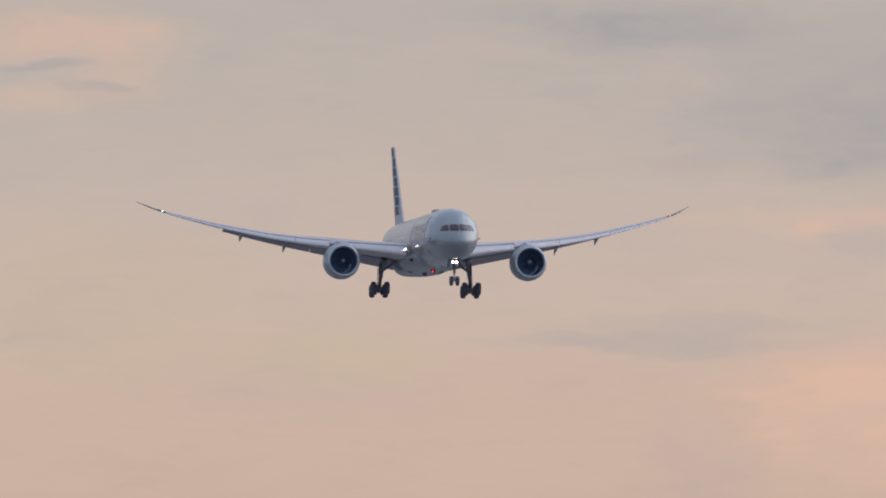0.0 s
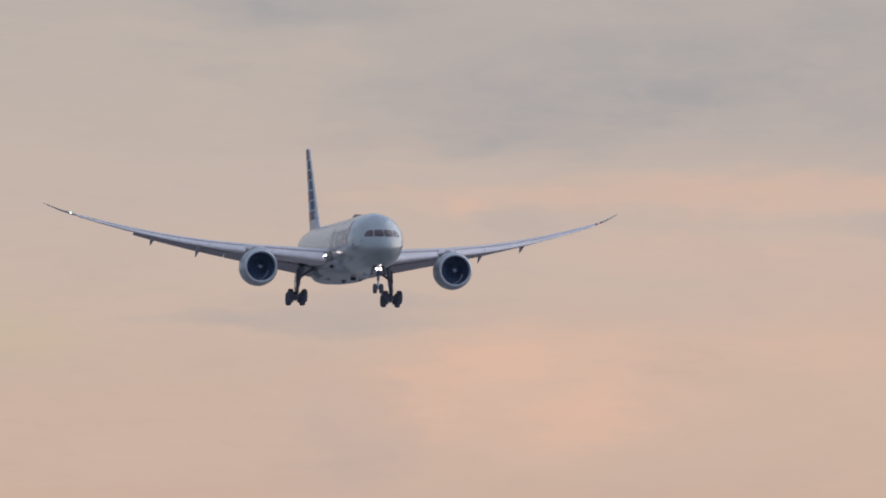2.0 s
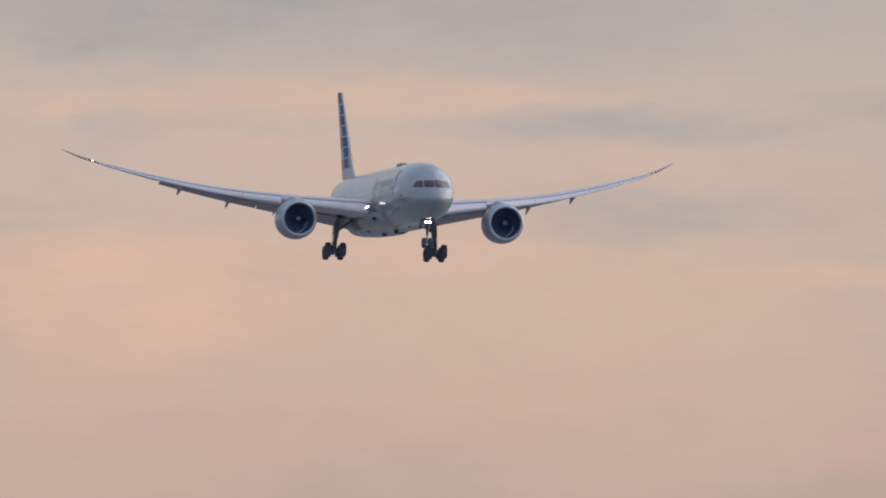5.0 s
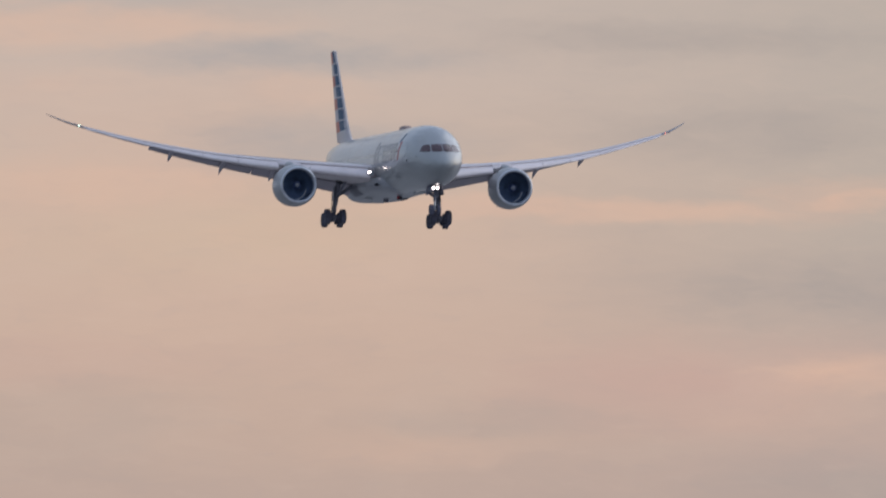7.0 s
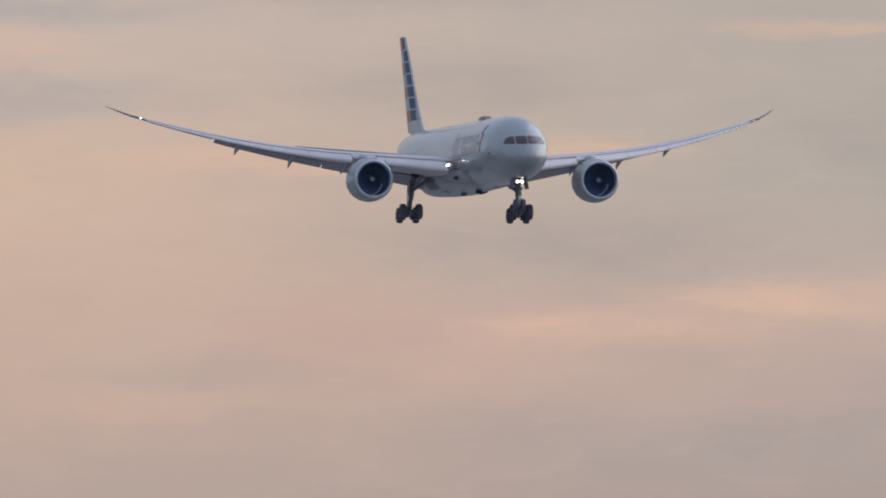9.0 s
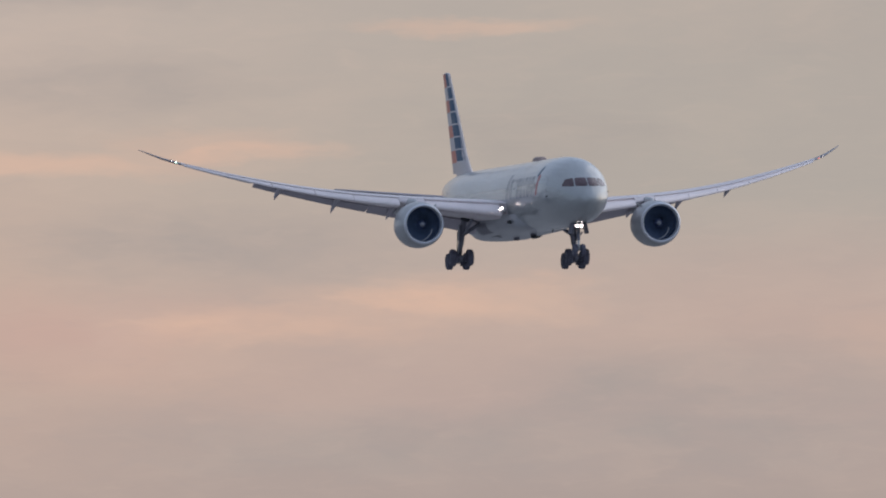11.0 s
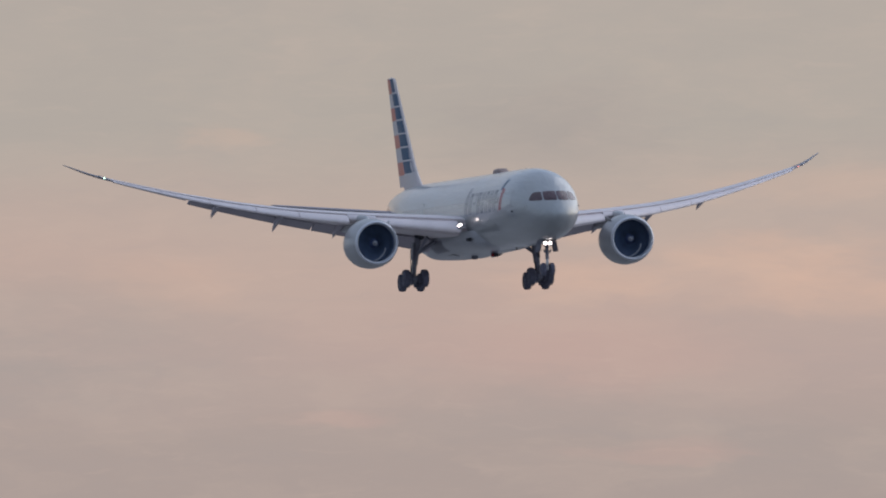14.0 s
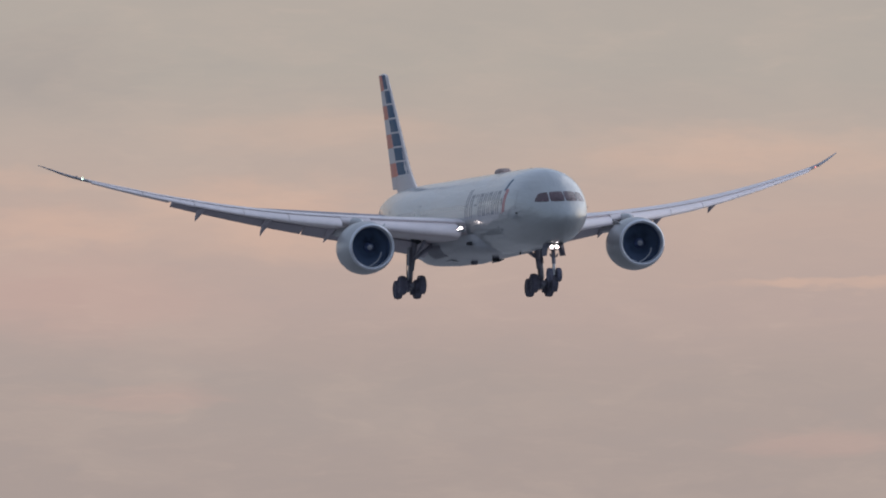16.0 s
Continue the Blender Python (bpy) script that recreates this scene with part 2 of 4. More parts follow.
M = {
    "body": material("silver_mica_paint", (0.375, 0.392, 0.405), 0.46, 0.45, 0.10, 0.5, 0.0, 0.75, (0.30, 0.31, 0.335), 0.4, streak=(1, 0.07, 1), gloss=0.08, wave=0.15),
    "belly": material("grey_fairing_paint", (0.36, 0.37, 0.40), 0.45, 0.0, 0.12, 0.4, 0.004, 0.5, (0.24, 0.24, 0.27), 0.45, gloss=0.22),
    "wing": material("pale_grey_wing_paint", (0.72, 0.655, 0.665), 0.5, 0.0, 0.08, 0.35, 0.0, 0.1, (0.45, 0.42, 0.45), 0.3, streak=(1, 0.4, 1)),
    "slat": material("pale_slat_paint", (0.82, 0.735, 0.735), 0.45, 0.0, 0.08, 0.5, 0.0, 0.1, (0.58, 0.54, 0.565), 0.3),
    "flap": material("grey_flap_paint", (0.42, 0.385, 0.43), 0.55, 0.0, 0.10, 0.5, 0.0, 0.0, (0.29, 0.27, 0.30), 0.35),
    # The wingtip grey includes shade that falls mainly on the starboard tip.
    "tip": material("shade_grey_wingtip_paint", (0.29, 0.28, 0.31), 0.5, 0.0, 0.15, 0.6, 0.0),
    "cowl": material("grey_cowl_paint", (0.37, 0.378, 0.392), 0.4, 0.30, 0.12, 0.6, 0.0, 0.3, (0.31, 0.31, 0.35), 0.35),
    "lip": material("bare_aluminium_lip", (0.60, 0.62, 0.67), 0.38, 0.5, 0.06, 1.5),
    # Duct and blade blues include a veil of distant haze.
    "duct": material("dark_blue_inlet_lining", (0.09, 0.135, 0.23), 0.6, 0.0, 0.15, 1.2),
    "blade": material("dark_blue_fan_blade", (0.085, 0.125, 0.21), 0.35, 0.0, 0.2, 2.0, 0.001),
    "spinner": material("dark_blue_spinner_paint", (0.06, 0.085, 0.17), 0.55, 0.0, 0.12, 2.0),
    "spiral": material("grey_spinner_mark", (0.27, 0.28, 0.31), 0.6, 0.0, 0.1, 3.0),
    "nozzle": material("heat_stained_titanium", (0.16, 0.15, 0.15), 0.42, 0.7, 0.25, 1.5, 0.003, 0.0, (0.08, 0.07, 0.07), 0.5),
    # Rubber and strut greys are lifted and blued to hold the haze too.
    "rubber": material("haze_lifted_tyre_rubber", (0.105, 0.105, 0.145), 0.8, 0.0, 0.2, 2.5, 0.004),
    "hub": material("grey_wheel_metal", (0.10, 0.10, 0.14), 0.55, 0.2, 0.2, 4.0),
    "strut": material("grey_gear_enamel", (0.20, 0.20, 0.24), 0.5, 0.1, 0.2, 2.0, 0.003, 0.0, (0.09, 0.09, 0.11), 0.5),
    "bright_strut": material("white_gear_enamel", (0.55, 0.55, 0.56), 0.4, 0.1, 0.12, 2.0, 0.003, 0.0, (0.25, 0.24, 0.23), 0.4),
    "glass": material("dark_cockpit_glass", (0.072, 0.036, 0.047), 0.22, 0.0, 0.15, 1.0, 0.0, 0.1),
    "cabin_glass": material("dark_cabin_glass", (0.16, 0.17, 0.19), 0.3, 0.0, 0.1, 2.0, 0.0, 0.9, gloss=0.05),
    "seam": material("panel_seam_sealant", (0.30, 0.31, 0.34), 0.6, 0.0, 0.15, 2.0, 0.0),
    "letter": material("slate_lettering_paint", (0.12, 0.13, 0.17), 0.5, 0.0, 0.1, 2.0, 0.0, 0.5, gloss=0.06),
    "red": material("red_livery_paint", (0.60, 0.19, 0.13), 0.5, 0.0, 0.08, 0.8, 0.0, 0.05),
    "emblem_red": material("dull_red_emblem_paint", (0.36, 0.085, 0.09), 0.5, 0.0, 0.08, 0.8, 0.0, 0.4, gloss=0.06),
    "blue": material("deep_blue_livery_paint", (0.032, 0.082, 0.155), 0.55, 0.0, 0.12, 0.8, 0.0, 0.0),
    "fin": material("lavender_grey_fin_paint", (0.51, 0.465, 0.465), 0.5, 0.0, 0.08, 0.5, 0.0, 0.15),
    "white": material("white_livery_paint", (0.54, 0.51, 0.51), 0.5, 0.0, 0.06, 0.8, 0.0, 0.05),
    "radome": material("brown_grey_radome_paint", (0.33, 0.25, 0.23), 0.6, 0.0, 0.1, 1.0, 0.0),
    "dark": material("unlit_opening", (0.03, 0.032, 0.04), 0.8, 0.0, 0.2, 2.0),
    "lamp": material("landing_lamp_glow", (1.0, 0.87, 0.84), 0.2, 0.0, 0.0, 1.0, 0.0, emit=6.5),
    "green": material("green_navigation_glow", (0.60, 1.0, 0.80), 0.2, 0.0, 0.0, 1.0, 0.0, emit=4.5),
    "strobe": material("white_strobe_glow", (1.0, 0.97, 0.92), 0.2, 0.0, 0.0, 1.0, 0.0, emit=7.0),
    "port_red": material("red_navigation_glow", (1.0, 0.30, 0.22), 0.2, 0.0, 0.0, 1.0, 0.0, emit=1.0),
    "beacon": material("red_beacon_glow", (1.0, 0.05, 0.06), 0.2, 0.0, 0.0, 1.0, 0.0, emit=4.5),
    "grass": material("fields_and_woods", (0.27, 0.262, 0.26), 0.95, 0.0, 0.3, 0.0022, 0.05, 0.0, (0.06, 0.065, 0.06), 0.85),
}


# ---------------------------------------------------------------- mesh helpers
def part(name, bm, mat, parent=None, label="", smooth=True, at=None):
    """Links a bmesh, or shares a mesh, as one object under a thing or part."""
    if isinstance(bm, bpy.types.Mesh):
        me = bm
    else:
        bmesh.ops.recalc_face_normals(bm, faces=bm.faces)
        me = bpy.data.meshes.new(name)
        bm.to_mesh(me)
        bm.free()
        me.materials.append(M[mat])
        for p in me.polygons:
            p.use_smooth = smooth
        if smooth:
            me.set_sharp_from_angle(angle=radians(38))
    ob = new(name, me)
    ob.parent = parent
    if at is not None:
        ob.matrix_basis = at
    return tagged(ob, label)


def loft(rings, closed=True, caps=True, bm=None):
    """Skins a row of rings with as many points each."""
    bm = bm or bmesh.new()
    vs = [[bm.verts.new(p) for p in r] for r in rings]
    for a, b in zip(vs, vs[1:]):
        m = len(a)
        for i in range(m if closed else m - 1):
            j = (i + 1) % m
            bm.faces.new((a[i], a[j], b[j], b[i]))
    if caps and closed:
        bm.faces.new(vs[0]), bm.faces.new(vs[-1])
    return bm


def turned(profile, n=40, axis="Y", centre=(0, 0, 0), bm=None, caps=True):
    """A body of revolution from (along, radius) pairs."""
    rings = []
    for a, r in profile:
        ring = []
        for i in range(n):
            c, s = r * math.cos(2 * math.pi * i / n), r * math.sin(2 * math.pi * i / n)
            p = {"Y": (c, a, s), "X": (a, c, s), "Z": (c, s, a)}[axis]
            ring.append(Vector(centre) + Vector(p))
        rings.append(ring)
    return loft(rings, True, caps, bm)


def tube(a, b, r0, r1=None, n=14, bm=None):
    """A round bar from a to b."""
    a, b = Vector(a), Vector(b)
    r1 = r0 if r1 is None else r1
    w = (b - a).normalized()
    u = w.orthogonal().normalized()
    v = w.cross(u)
    ring = lambda p, r: [p + (u * math.cos(2 * math.pi * i / n) + v * math.sin(2 * math.pi * i / n)) * r for i in range(n)]
    e = min(r0, r1) * 0.25
    return loft([ring(a, r0 - e), ring(a + w * e, r0), ring(b - w * e, r1), ring(b, r1 - e)], True, True, bm)


def block(size, at=(0, 0, 0), bevel=0.02, bm=None, turn=None):
    """A box with rounded edges."""
    new_bm = bmesh.new()
    bmesh.ops.create_cube(new_bm, size=1.0)
    for v in new_bm.verts:
        v.co = Vector((v.co.x * size[0], v.co.y * size[1], v.co.z * size[2]))
    bmesh.ops.bevel(new_bm, geom=new_bm.edges[:], offset=min(bevel, min(size) * 0.3), segments=2, affect="EDGES")
    m = Matrix.Translation(at) @ (turn or Matrix())
    bmesh.ops.transform(new_bm, matrix=m, verts=new_bm.verts)
    if bm is None:
        return new_bm
    me = bpy.data.meshes.new("tmp")
    new_bm.to_mesh(me)
    new_bm.free()
    bm.from_mesh(me)
    bpy.data.meshes.remove(me)
    return bm


def curve_at(x, knots):
    """Smooth value at x through (x, value) knots."""
    if x <= knots[0][0]:
        return knots[0][1]
    if x >= knots[-1][0]:
        return knots[-1][1]
    for i in range(len(knots) - 1):
        (x0, y0), (x1, y1) = knots[i], knots[i + 1]
        if x <= x1:
            slope = lambda j: ((knots[j + 1][1] - knots[j - 1][1]) / (knots[j + 1][0] - knots[j - 1][0])
                               if 0 < j < len(knots) - 1 else (y1 - y0) / (x1 - x0))
            h, u = x1 - x0, (x - x0) / (x1 - x0)
            return ((2 * u**3 - 3 * u**2 + 1) * y0 + (u**3 - 2 * u**2 + u) * h * slope(i)
                    + (3 * u**2 - 2 * u**3) * y1 + (u**3 - u**2) * h * slope(i + 1))


# ---------------------------------------------------------------- ground
def build_ground():
    bm = bmesh.new()
    rings = [0, 40, 150, 500, 1500, 4000, 12000, 30000]
    n = 48
    prev = None
    for r in rings:
        if r == 0:
            prev = [bm.verts.new((0, 0, 0))]
            continue
        ring = [bm.verts.new((r * math.cos(2 * math.pi * i / n), r * math.sin(2 * math.pi * i / n), 0)) for i in range(n)]
        for i in range(n):
            j = (i + 1) % n
            if len(prev) == 1:
                bm.faces.new((prev[0], ring[i], ring[j]))
            else:
                bm.faces.new((prev[i], ring[i], ring[j], prev[j]))
        prev = ring
    return tagged(part("ground", bm, "grass", None, "flat dry greyish airfield grass reaching the horizon"), category="ground", kind="structure")


build_ground()
# ---------------------------------------------------------------- airliner
# Its own space: +y towards the nose, +x to starboard, +z up; nose tip at y = 30.
NOSE = 30.0
BODY = (  # metres aft of the nose: top, bottom, half width
    (0.0, -0.75, -1.00, 0.10), (0.15, -0.36, -1.36, 0.52), (0.5, 0.10, -1.75, 0.94), (1.0, 0.52, -2.03, 1.30),
    (1.6, 0.90, -2.25, 1.61), (2.3, 1.29, -2.44, 1.88), (3.1, 1.72, -2.60, 2.13), (4.0, 2.12, -2.74, 2.34),
    (5.0, 2.46, -2.85, 2.53), (6.2, 2.70, -2.92, 2.69), (7.6, 2.86, -2.96, 2.80), (9.5, 2.95, -2.97, 2.87),
    (12.0, 2.97, -2.97, 2.885), (41.5, 2.97, -2.97, 2.885), (44.5, 2.97, -2.72, 2.82), (48.0, 2.93, -1.95, 2.53),
    (51.7, 2.80, -0.85, 2.01), (55.4, 2.50, 0.25, 1.32), (58.4, 2.12, 0.90, 0.76), (60.4, 1.72, 1.18, 0.34),
    (61.2, 1.55, 1.30, 0.14),
)
TOP, BOTTOM, HALF = ([(r[0], r[k]) for r in BODY] for k in (1, 2, 3))


def body_ring(s, grow=0.0, n=56):
    t, b, w = curve_at(s, TOP) + grow, curve_at(s, BOTTOM) - grow, curve_at(s, HALF) + grow
    zc, h = (t + b) / 2, (t - b) / 2
    return [Vector((w * math.sin(2 * math.pi * i / n), NOSE - s, zc + h * math.cos(2 * math.pi * i / n))) for i in range(n)]


def on_body(s, turn, side=1, off=0.0):
    """The point of the skin s metres aft of the nose, at a turn (degrees) from the top round to one side."""
    t, b, w = curve_at(s, TOP) + off, curve_at(s, BOTTOM) - off, curve_at(s, HALF) + off
    a = radians(turn)
    return Vector((side * w * math.sin(a), NOSE - s, (t + b) / 2 + (t - b) / 2 * math.cos(a)))


def turn_of(s, z):
    """The turn at which the skin has the height z."""
    t, b = curve_at(s, TOP), curve_at(s, BOTTOM)
    return math.degrees(math.acos(max(-1.0, min(1.0, (z - (t + b) / 2) / ((t - b) / 2)))))


def skin_patch(corners, side, off=0.008, nu=6, nv=6, by_height=True):
    """A thin plate laid on the skin; corners: four of (aft, height or turn), in order round it."""
    (a, b, c, d) = [Vector(p) for p in corners]
    bm = bmesh.new()
    layers = []
    for lift in (off, -0.01):
        grid = []
        for i in range(nu + 1):
            row = []
            for j in range(nv + 1):
                u, v = i / nu, j / nv
                p = (a * (1 - u) + b * u) * (1 - v) + (d * (1 - u) + c * u) * v
                row.append(bm.verts.new(on_body(p.x, turn_of(p.x, p.y) if by_height else p.y, side, lift)))
            grid.append(row)
        layers.append(grid)
    for g in layers:
        for i in range(nu):
            for j in range(nv):
                bm.faces.new((g[i][j], g[i + 1][j], g[i + 1][j + 1], g[i][j + 1]))
    o, q = layers
    edge = [(i, 0) for i in range(nu)] + [(nu, j) for j in range(nv)] + [(i, nv) for i in range(nu, 0, -1)] + [(0, j) for j in range(nv, 0, -1)]
    for (i, j), (k, l) in zip(edge, edge[1:] + edge[:1]):
        bm.faces.new((o[i][j], o[k][l], q[k][l], q[i][j]))
    return bm


def aft_of(x, z):
    """Metres aft of the nose at which the skin passes x from the middle at the height z."""
    lo, hi = 0.3, 8.0
    for _ in range(40):
        s = (lo + hi) / 2
        t, b, w = curve_at(s, TOP), curve_at(s, BOTTOM), curve_at(s, HALF)
        k = (z - (t + b) / 2) / ((t - b) / 2)
        wide = w * math.sqrt(max(0.0, 1 - k * k)) if abs(k) < 1 else -1.0
        lo, hi = (s, hi) if wide < x else (lo, s)
    return (lo + hi) / 2


def nose_pane(corners, side, off=0.012, n=8):
    """A pane on the nose between four corners (x from the middle, height)."""
    a, b, c, d = [Vector(p) for p in corners]
    bm = bmesh.new()
    grids = []
    for lift in (off, -0.03):
        g = []
        for i in range(n + 1):
            row = []
            for j in range(n + 1):
                f, g_ = 2 * i / n - 1, 2 * j / n - 1  # rounds the corners
                u, v = 0.5 + 0.5 * f * math.sqrt(1 - 0.17 * g_ * g_), 0.5 + 0.5 * g_ * math.sqrt(1 - 0.17 * f * f)
                p = (a * (1 - u) + b * u) * (1 - v) + (d * (1 - u) + c * u) * v
                s = aft_of(p.x, p.y)
                q = on_body(s, turn_of(s, p.y), side, 0.0)
                row.append(bm.verts.new(q + Vector((0, lift, lift * 0.6)) + Vector((side * lift * 0.6, 0, 0))))
            g.append(row)
        grids.append(g)
        for i in range(n):
            for j in range(n):
                bm.faces.new((g[i][j], g[i + 1][j], g[i + 1][j + 1], g[i][j + 1]))
    o, q = grids
    edge = [(i, 0) for i in range(n)] + [(n, j) for j in range(n)] + [(i, n) for i in range(n, 0, -1)] + [(0, j) for j in range(n, 0, -1)]
    for (i, j), (k, l) in zip(edge, edge[1:] + edge[:1]):
        bm.faces.new((o[i][j], o[k][l], q[k][l], q[i][j]))
    return bm


FAIRING = ((12.5, 1.2, -2.85), (11.0, 2.4, -2.93), (9.0, 2.95, -3.00), (6.0, 3.18, -3.04), (3.0, 3.23, -3.08), (0.0, 3.25, -3.13), (-2.5, 3.2, -3.20), (-5.0, 3.1, -3.28), (-8.5, 2.5, -3.26), (-11.5, 1.4, -2.98))


def fairing_at(y, a, side=1, off=0.0):
    """A point of the belly fairing's skin at a turn from the horizontal."""
    w = curve_at(-y, [(-k[0], k[1]) for k in FAIRING]) + off
    z = curve_at(-y, [(-k[0], k[2]) for k in FAIRING]) - off
    c, s = math.cos(a), abs(math.sin(a))
    return Vector((side * w * math.copysign(abs(c) ** 0.62, c), y, -1.5 + (z + 1.5) * s**0.62))


def build_fuselage(plane):
    stations = sorted(set([0.0, 0.06, 0.15, 0.3, 0.5, 0.75] + [1 + 0.35 * i for i in range(28)] + [11.5 + 1.5 * i for i in range(20)]
                          + [41.5 + 1.0 * i for i in range(19)] + [60.4, 61.0, 61.2]))
    fuselage = part("fuselage", loft([body_ring(s) for s in stations]), "body", plane, "silver-grey painted composite fuselage")
    for side in (1, -1):
        # cockpit panes, front then side; corners by offset from the middle and height
        part("cockpit_window", nose_pane(((0.02, 0.22), (1.00, 0.21), (0.93, 0.94), (0.02, 0.98)), side), "glass", fuselage, "dark slanted windscreen pane")
        part("cockpit_window", nose_pane(((1.06, 0.20), (1.90, 0.24), (1.55, 0.84), (1.00, 0.95)), side), "glass", fuselage, "dark side cockpit pane")
        x0, x1 = 0.10, 0.62
        base, tip_ = [on_body(aft_of(x, z), turn_of(aft_of(x, z), z), side, 0.05) for x, z in ((x0, 0.20), (x1, 0.40))]
        part("wiper", tube(base, tip_, 0.022, 0.016, 8), "dark", fuselage)
        # doors: a dark seam with the leaf inside it
        for s, w, z0, z1 in ((6.1, 1.07, -0.75, 1.15), (17.6, 1.07, -0.75, 1.15), (36.6, 1.07, -0.75, 1.15), (47.6, 0.95, -0.55, 1.2)):
            part("door_seam", skin_patch(((s - w / 2, z0), (s + w / 2, z0), (s + w / 2, z1), (s - w / 2, z1)), side, 0.004, 3, 8), "seam", fuselage)
            part("passenger_door", skin_patch(((s - w / 2 + 0.05, z0 + 0.05), (s + w / 2 - 0.05, z0 + 0.05), (s + w / 2 - 0.05, z1 - 0.05), (s - w / 2 + 0.05, z1 - 0.05)), side, 0.010, 3, 8), "body", fuselage)
        # cabin windows between the doors
        pane = None
        for s0, s1 in ((7.4, 16.6), (18.7, 35.6), (37.6, 47.6)):
            s = s0
            while s < s1:
                taper = curve_at(s, HALF)
                if taper > 2.86:
                    if pane is None:  # built at the barrel, then shared
                        bm = skin_patch(((19.86, 0.28), (20.14, 0.28), (20.14, 0.75), (19.86, 0.75)), side, 0.006, 1, 2)
                        bmesh.ops.translate(bm, verts=bm.verts, vec=(0, 20 - NOSE, 0))
                        pane = part("cabin_window", bm, "cabin_glass", fuselage, at=pose(0, NOSE - s, 0)).data
                    else:
                        part("cabin_window", pane, "cabin_glass", fuselage, at=pose(0, NOSE - s, 0))
                s += 0.62
        # company lettering as plain bars, tall first one, and the emblem
        for i in range(8):
            s, tall = 20.9 - 1.42 * i, 1.75 if i == 0 else 1.35
            for dx in (0.0, 0.62):
                part("lettering_bar", skin_patch(((s - dx, -0.32), (s - dx - 0.27, -0.32), (s - dx - 0.45, tall), (s - dx - 0.18, tall)), side, 0.007, 2, 8), "letter", fuselage)
            mid = (0.45, 1.12, 0.45, 1.12, -0.32, 1.12, -0.32, 1.12)[i]
            part("lettering_bar", skin_patch(((s - 0.10, mid), (s - 0.86, mid), (s - 0.92, mid + 0.22), (s - 0.16, mid + 0.22)), side, 0.009, 2, 2), "letter", fuselage)
        part("emblem", skin_patch(((9.35, -0.38), (8.25, -0.2), (7.88, 1.32), (8.72, 1.45)), side, 0.007, 3, 8), "emblem_red", fuselage, "slanted red emblem field")
        part("emblem", skin_patch(((9.25, -0.2), (9.02, -0.40), (8.58, 1.25), (8.8, 1.30)), side, 0.008, 3, 8), "white", fuselage, "pale emblem edge")
        part("emblem", skin_patch(((9.25, 1.32), (8.75, 1.25), (8.40, 2.05), (8.85, 2.15)), side, 0.007, 3, 8), "blue", fuselage, "blue emblem field")
        part("static_port", skin_patch(((5.15, -0.52), (5.75, -0.52), (5.75, -0.40), (5.15, -0.40)), side, 0.008, 3, 1), "dark", fuselage)
        part("pitot_probe", tube(on_body(3.0, 82, side, -0.02), on_body(2.75, 82, side, 0.16), 0.025, 0.015, 8), "dark", fuselage)
        part("cargo_door_seam", skin_patch(((11.0, -2.05), (13.7, -2.05), (13.7, -0.85), (11.0, -0.85)), side, 0.003, 4, 6), "seam", fuselage)
        part("cargo_door", skin_patch(((11.05, -2.0), (13.65, -2.0), (13.65, -0.9), (11.05, -0.9)), side, 0.008, 4, 6), "body", fuselage)
    for s in (16.0,):
        part("barrel_joint", loft([body_ring(s, -0.01), body_ring(s, 0.004), body_ring(s + 0.05, 0.004), body_ring(s + 0.05, -0.01)], True, False), "seam", fuselage)
    # wing-to-body fairing; dark plates on its flanks stand in for the shaded wheel wells
    part("belly_fairing", loft([[fairing_at(y, math.pi * i / 28) for i in range(29)] for y in [k[0] for k in FAIRING]]), "belly", plane, "grey wing-to-body fairing under the fuselage")
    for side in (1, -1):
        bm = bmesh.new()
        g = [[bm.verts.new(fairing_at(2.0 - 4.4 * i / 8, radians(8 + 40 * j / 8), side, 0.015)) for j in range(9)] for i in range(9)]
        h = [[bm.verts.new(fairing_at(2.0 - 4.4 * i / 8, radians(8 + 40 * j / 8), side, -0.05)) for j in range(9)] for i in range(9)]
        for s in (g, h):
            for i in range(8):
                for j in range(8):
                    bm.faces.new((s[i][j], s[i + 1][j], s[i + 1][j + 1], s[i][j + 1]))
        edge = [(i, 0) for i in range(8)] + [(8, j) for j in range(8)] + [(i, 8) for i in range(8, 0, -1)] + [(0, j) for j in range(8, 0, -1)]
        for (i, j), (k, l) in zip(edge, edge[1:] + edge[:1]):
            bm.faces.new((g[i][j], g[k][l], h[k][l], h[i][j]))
        part("wheel_well_shade", bm, "strut", plane, "dark plate for the shade of the main wheel well")
    for side in (1, -1):
        part("air_scoop", loft([[Vector((side * (2.86 + dx), 10.4 - 0.7 * k, -2.15 + dz)) for dx, dz in ((-0.2, -0.16), (0.08, -0.13), (0.09, 0.09), (-0.15, 0.13))] for k in (0, 1)]), "dark", plane, "dark ram air scoop", False)
    # roof radome and blade aerials
    rings = []
    for y, w, h in ((10.55, 0.10, 0.02), (10.35, 0.34, 0.26), (10.0, 0.43, 0.38), (9.3, 0.45, 0.40), (8.7, 0.43, 0.36), (8.25, 0.32, 0.20), (8.0, 0.10, 0.02)):
        rings.append([Vector((1.12 * w * math.copysign(abs(math.cos(math.pi * i / 14)) ** 0.55, math.cos(math.pi * i / 14)), y, 2.86 + (h * 0.9 + 0.08) * math.sin(math.pi * i / 14) ** 0.6)) for i in range(15)])
    part("antenna_radome", loft(rings), "radome", plane, "brownish-grey satellite antenna radome")
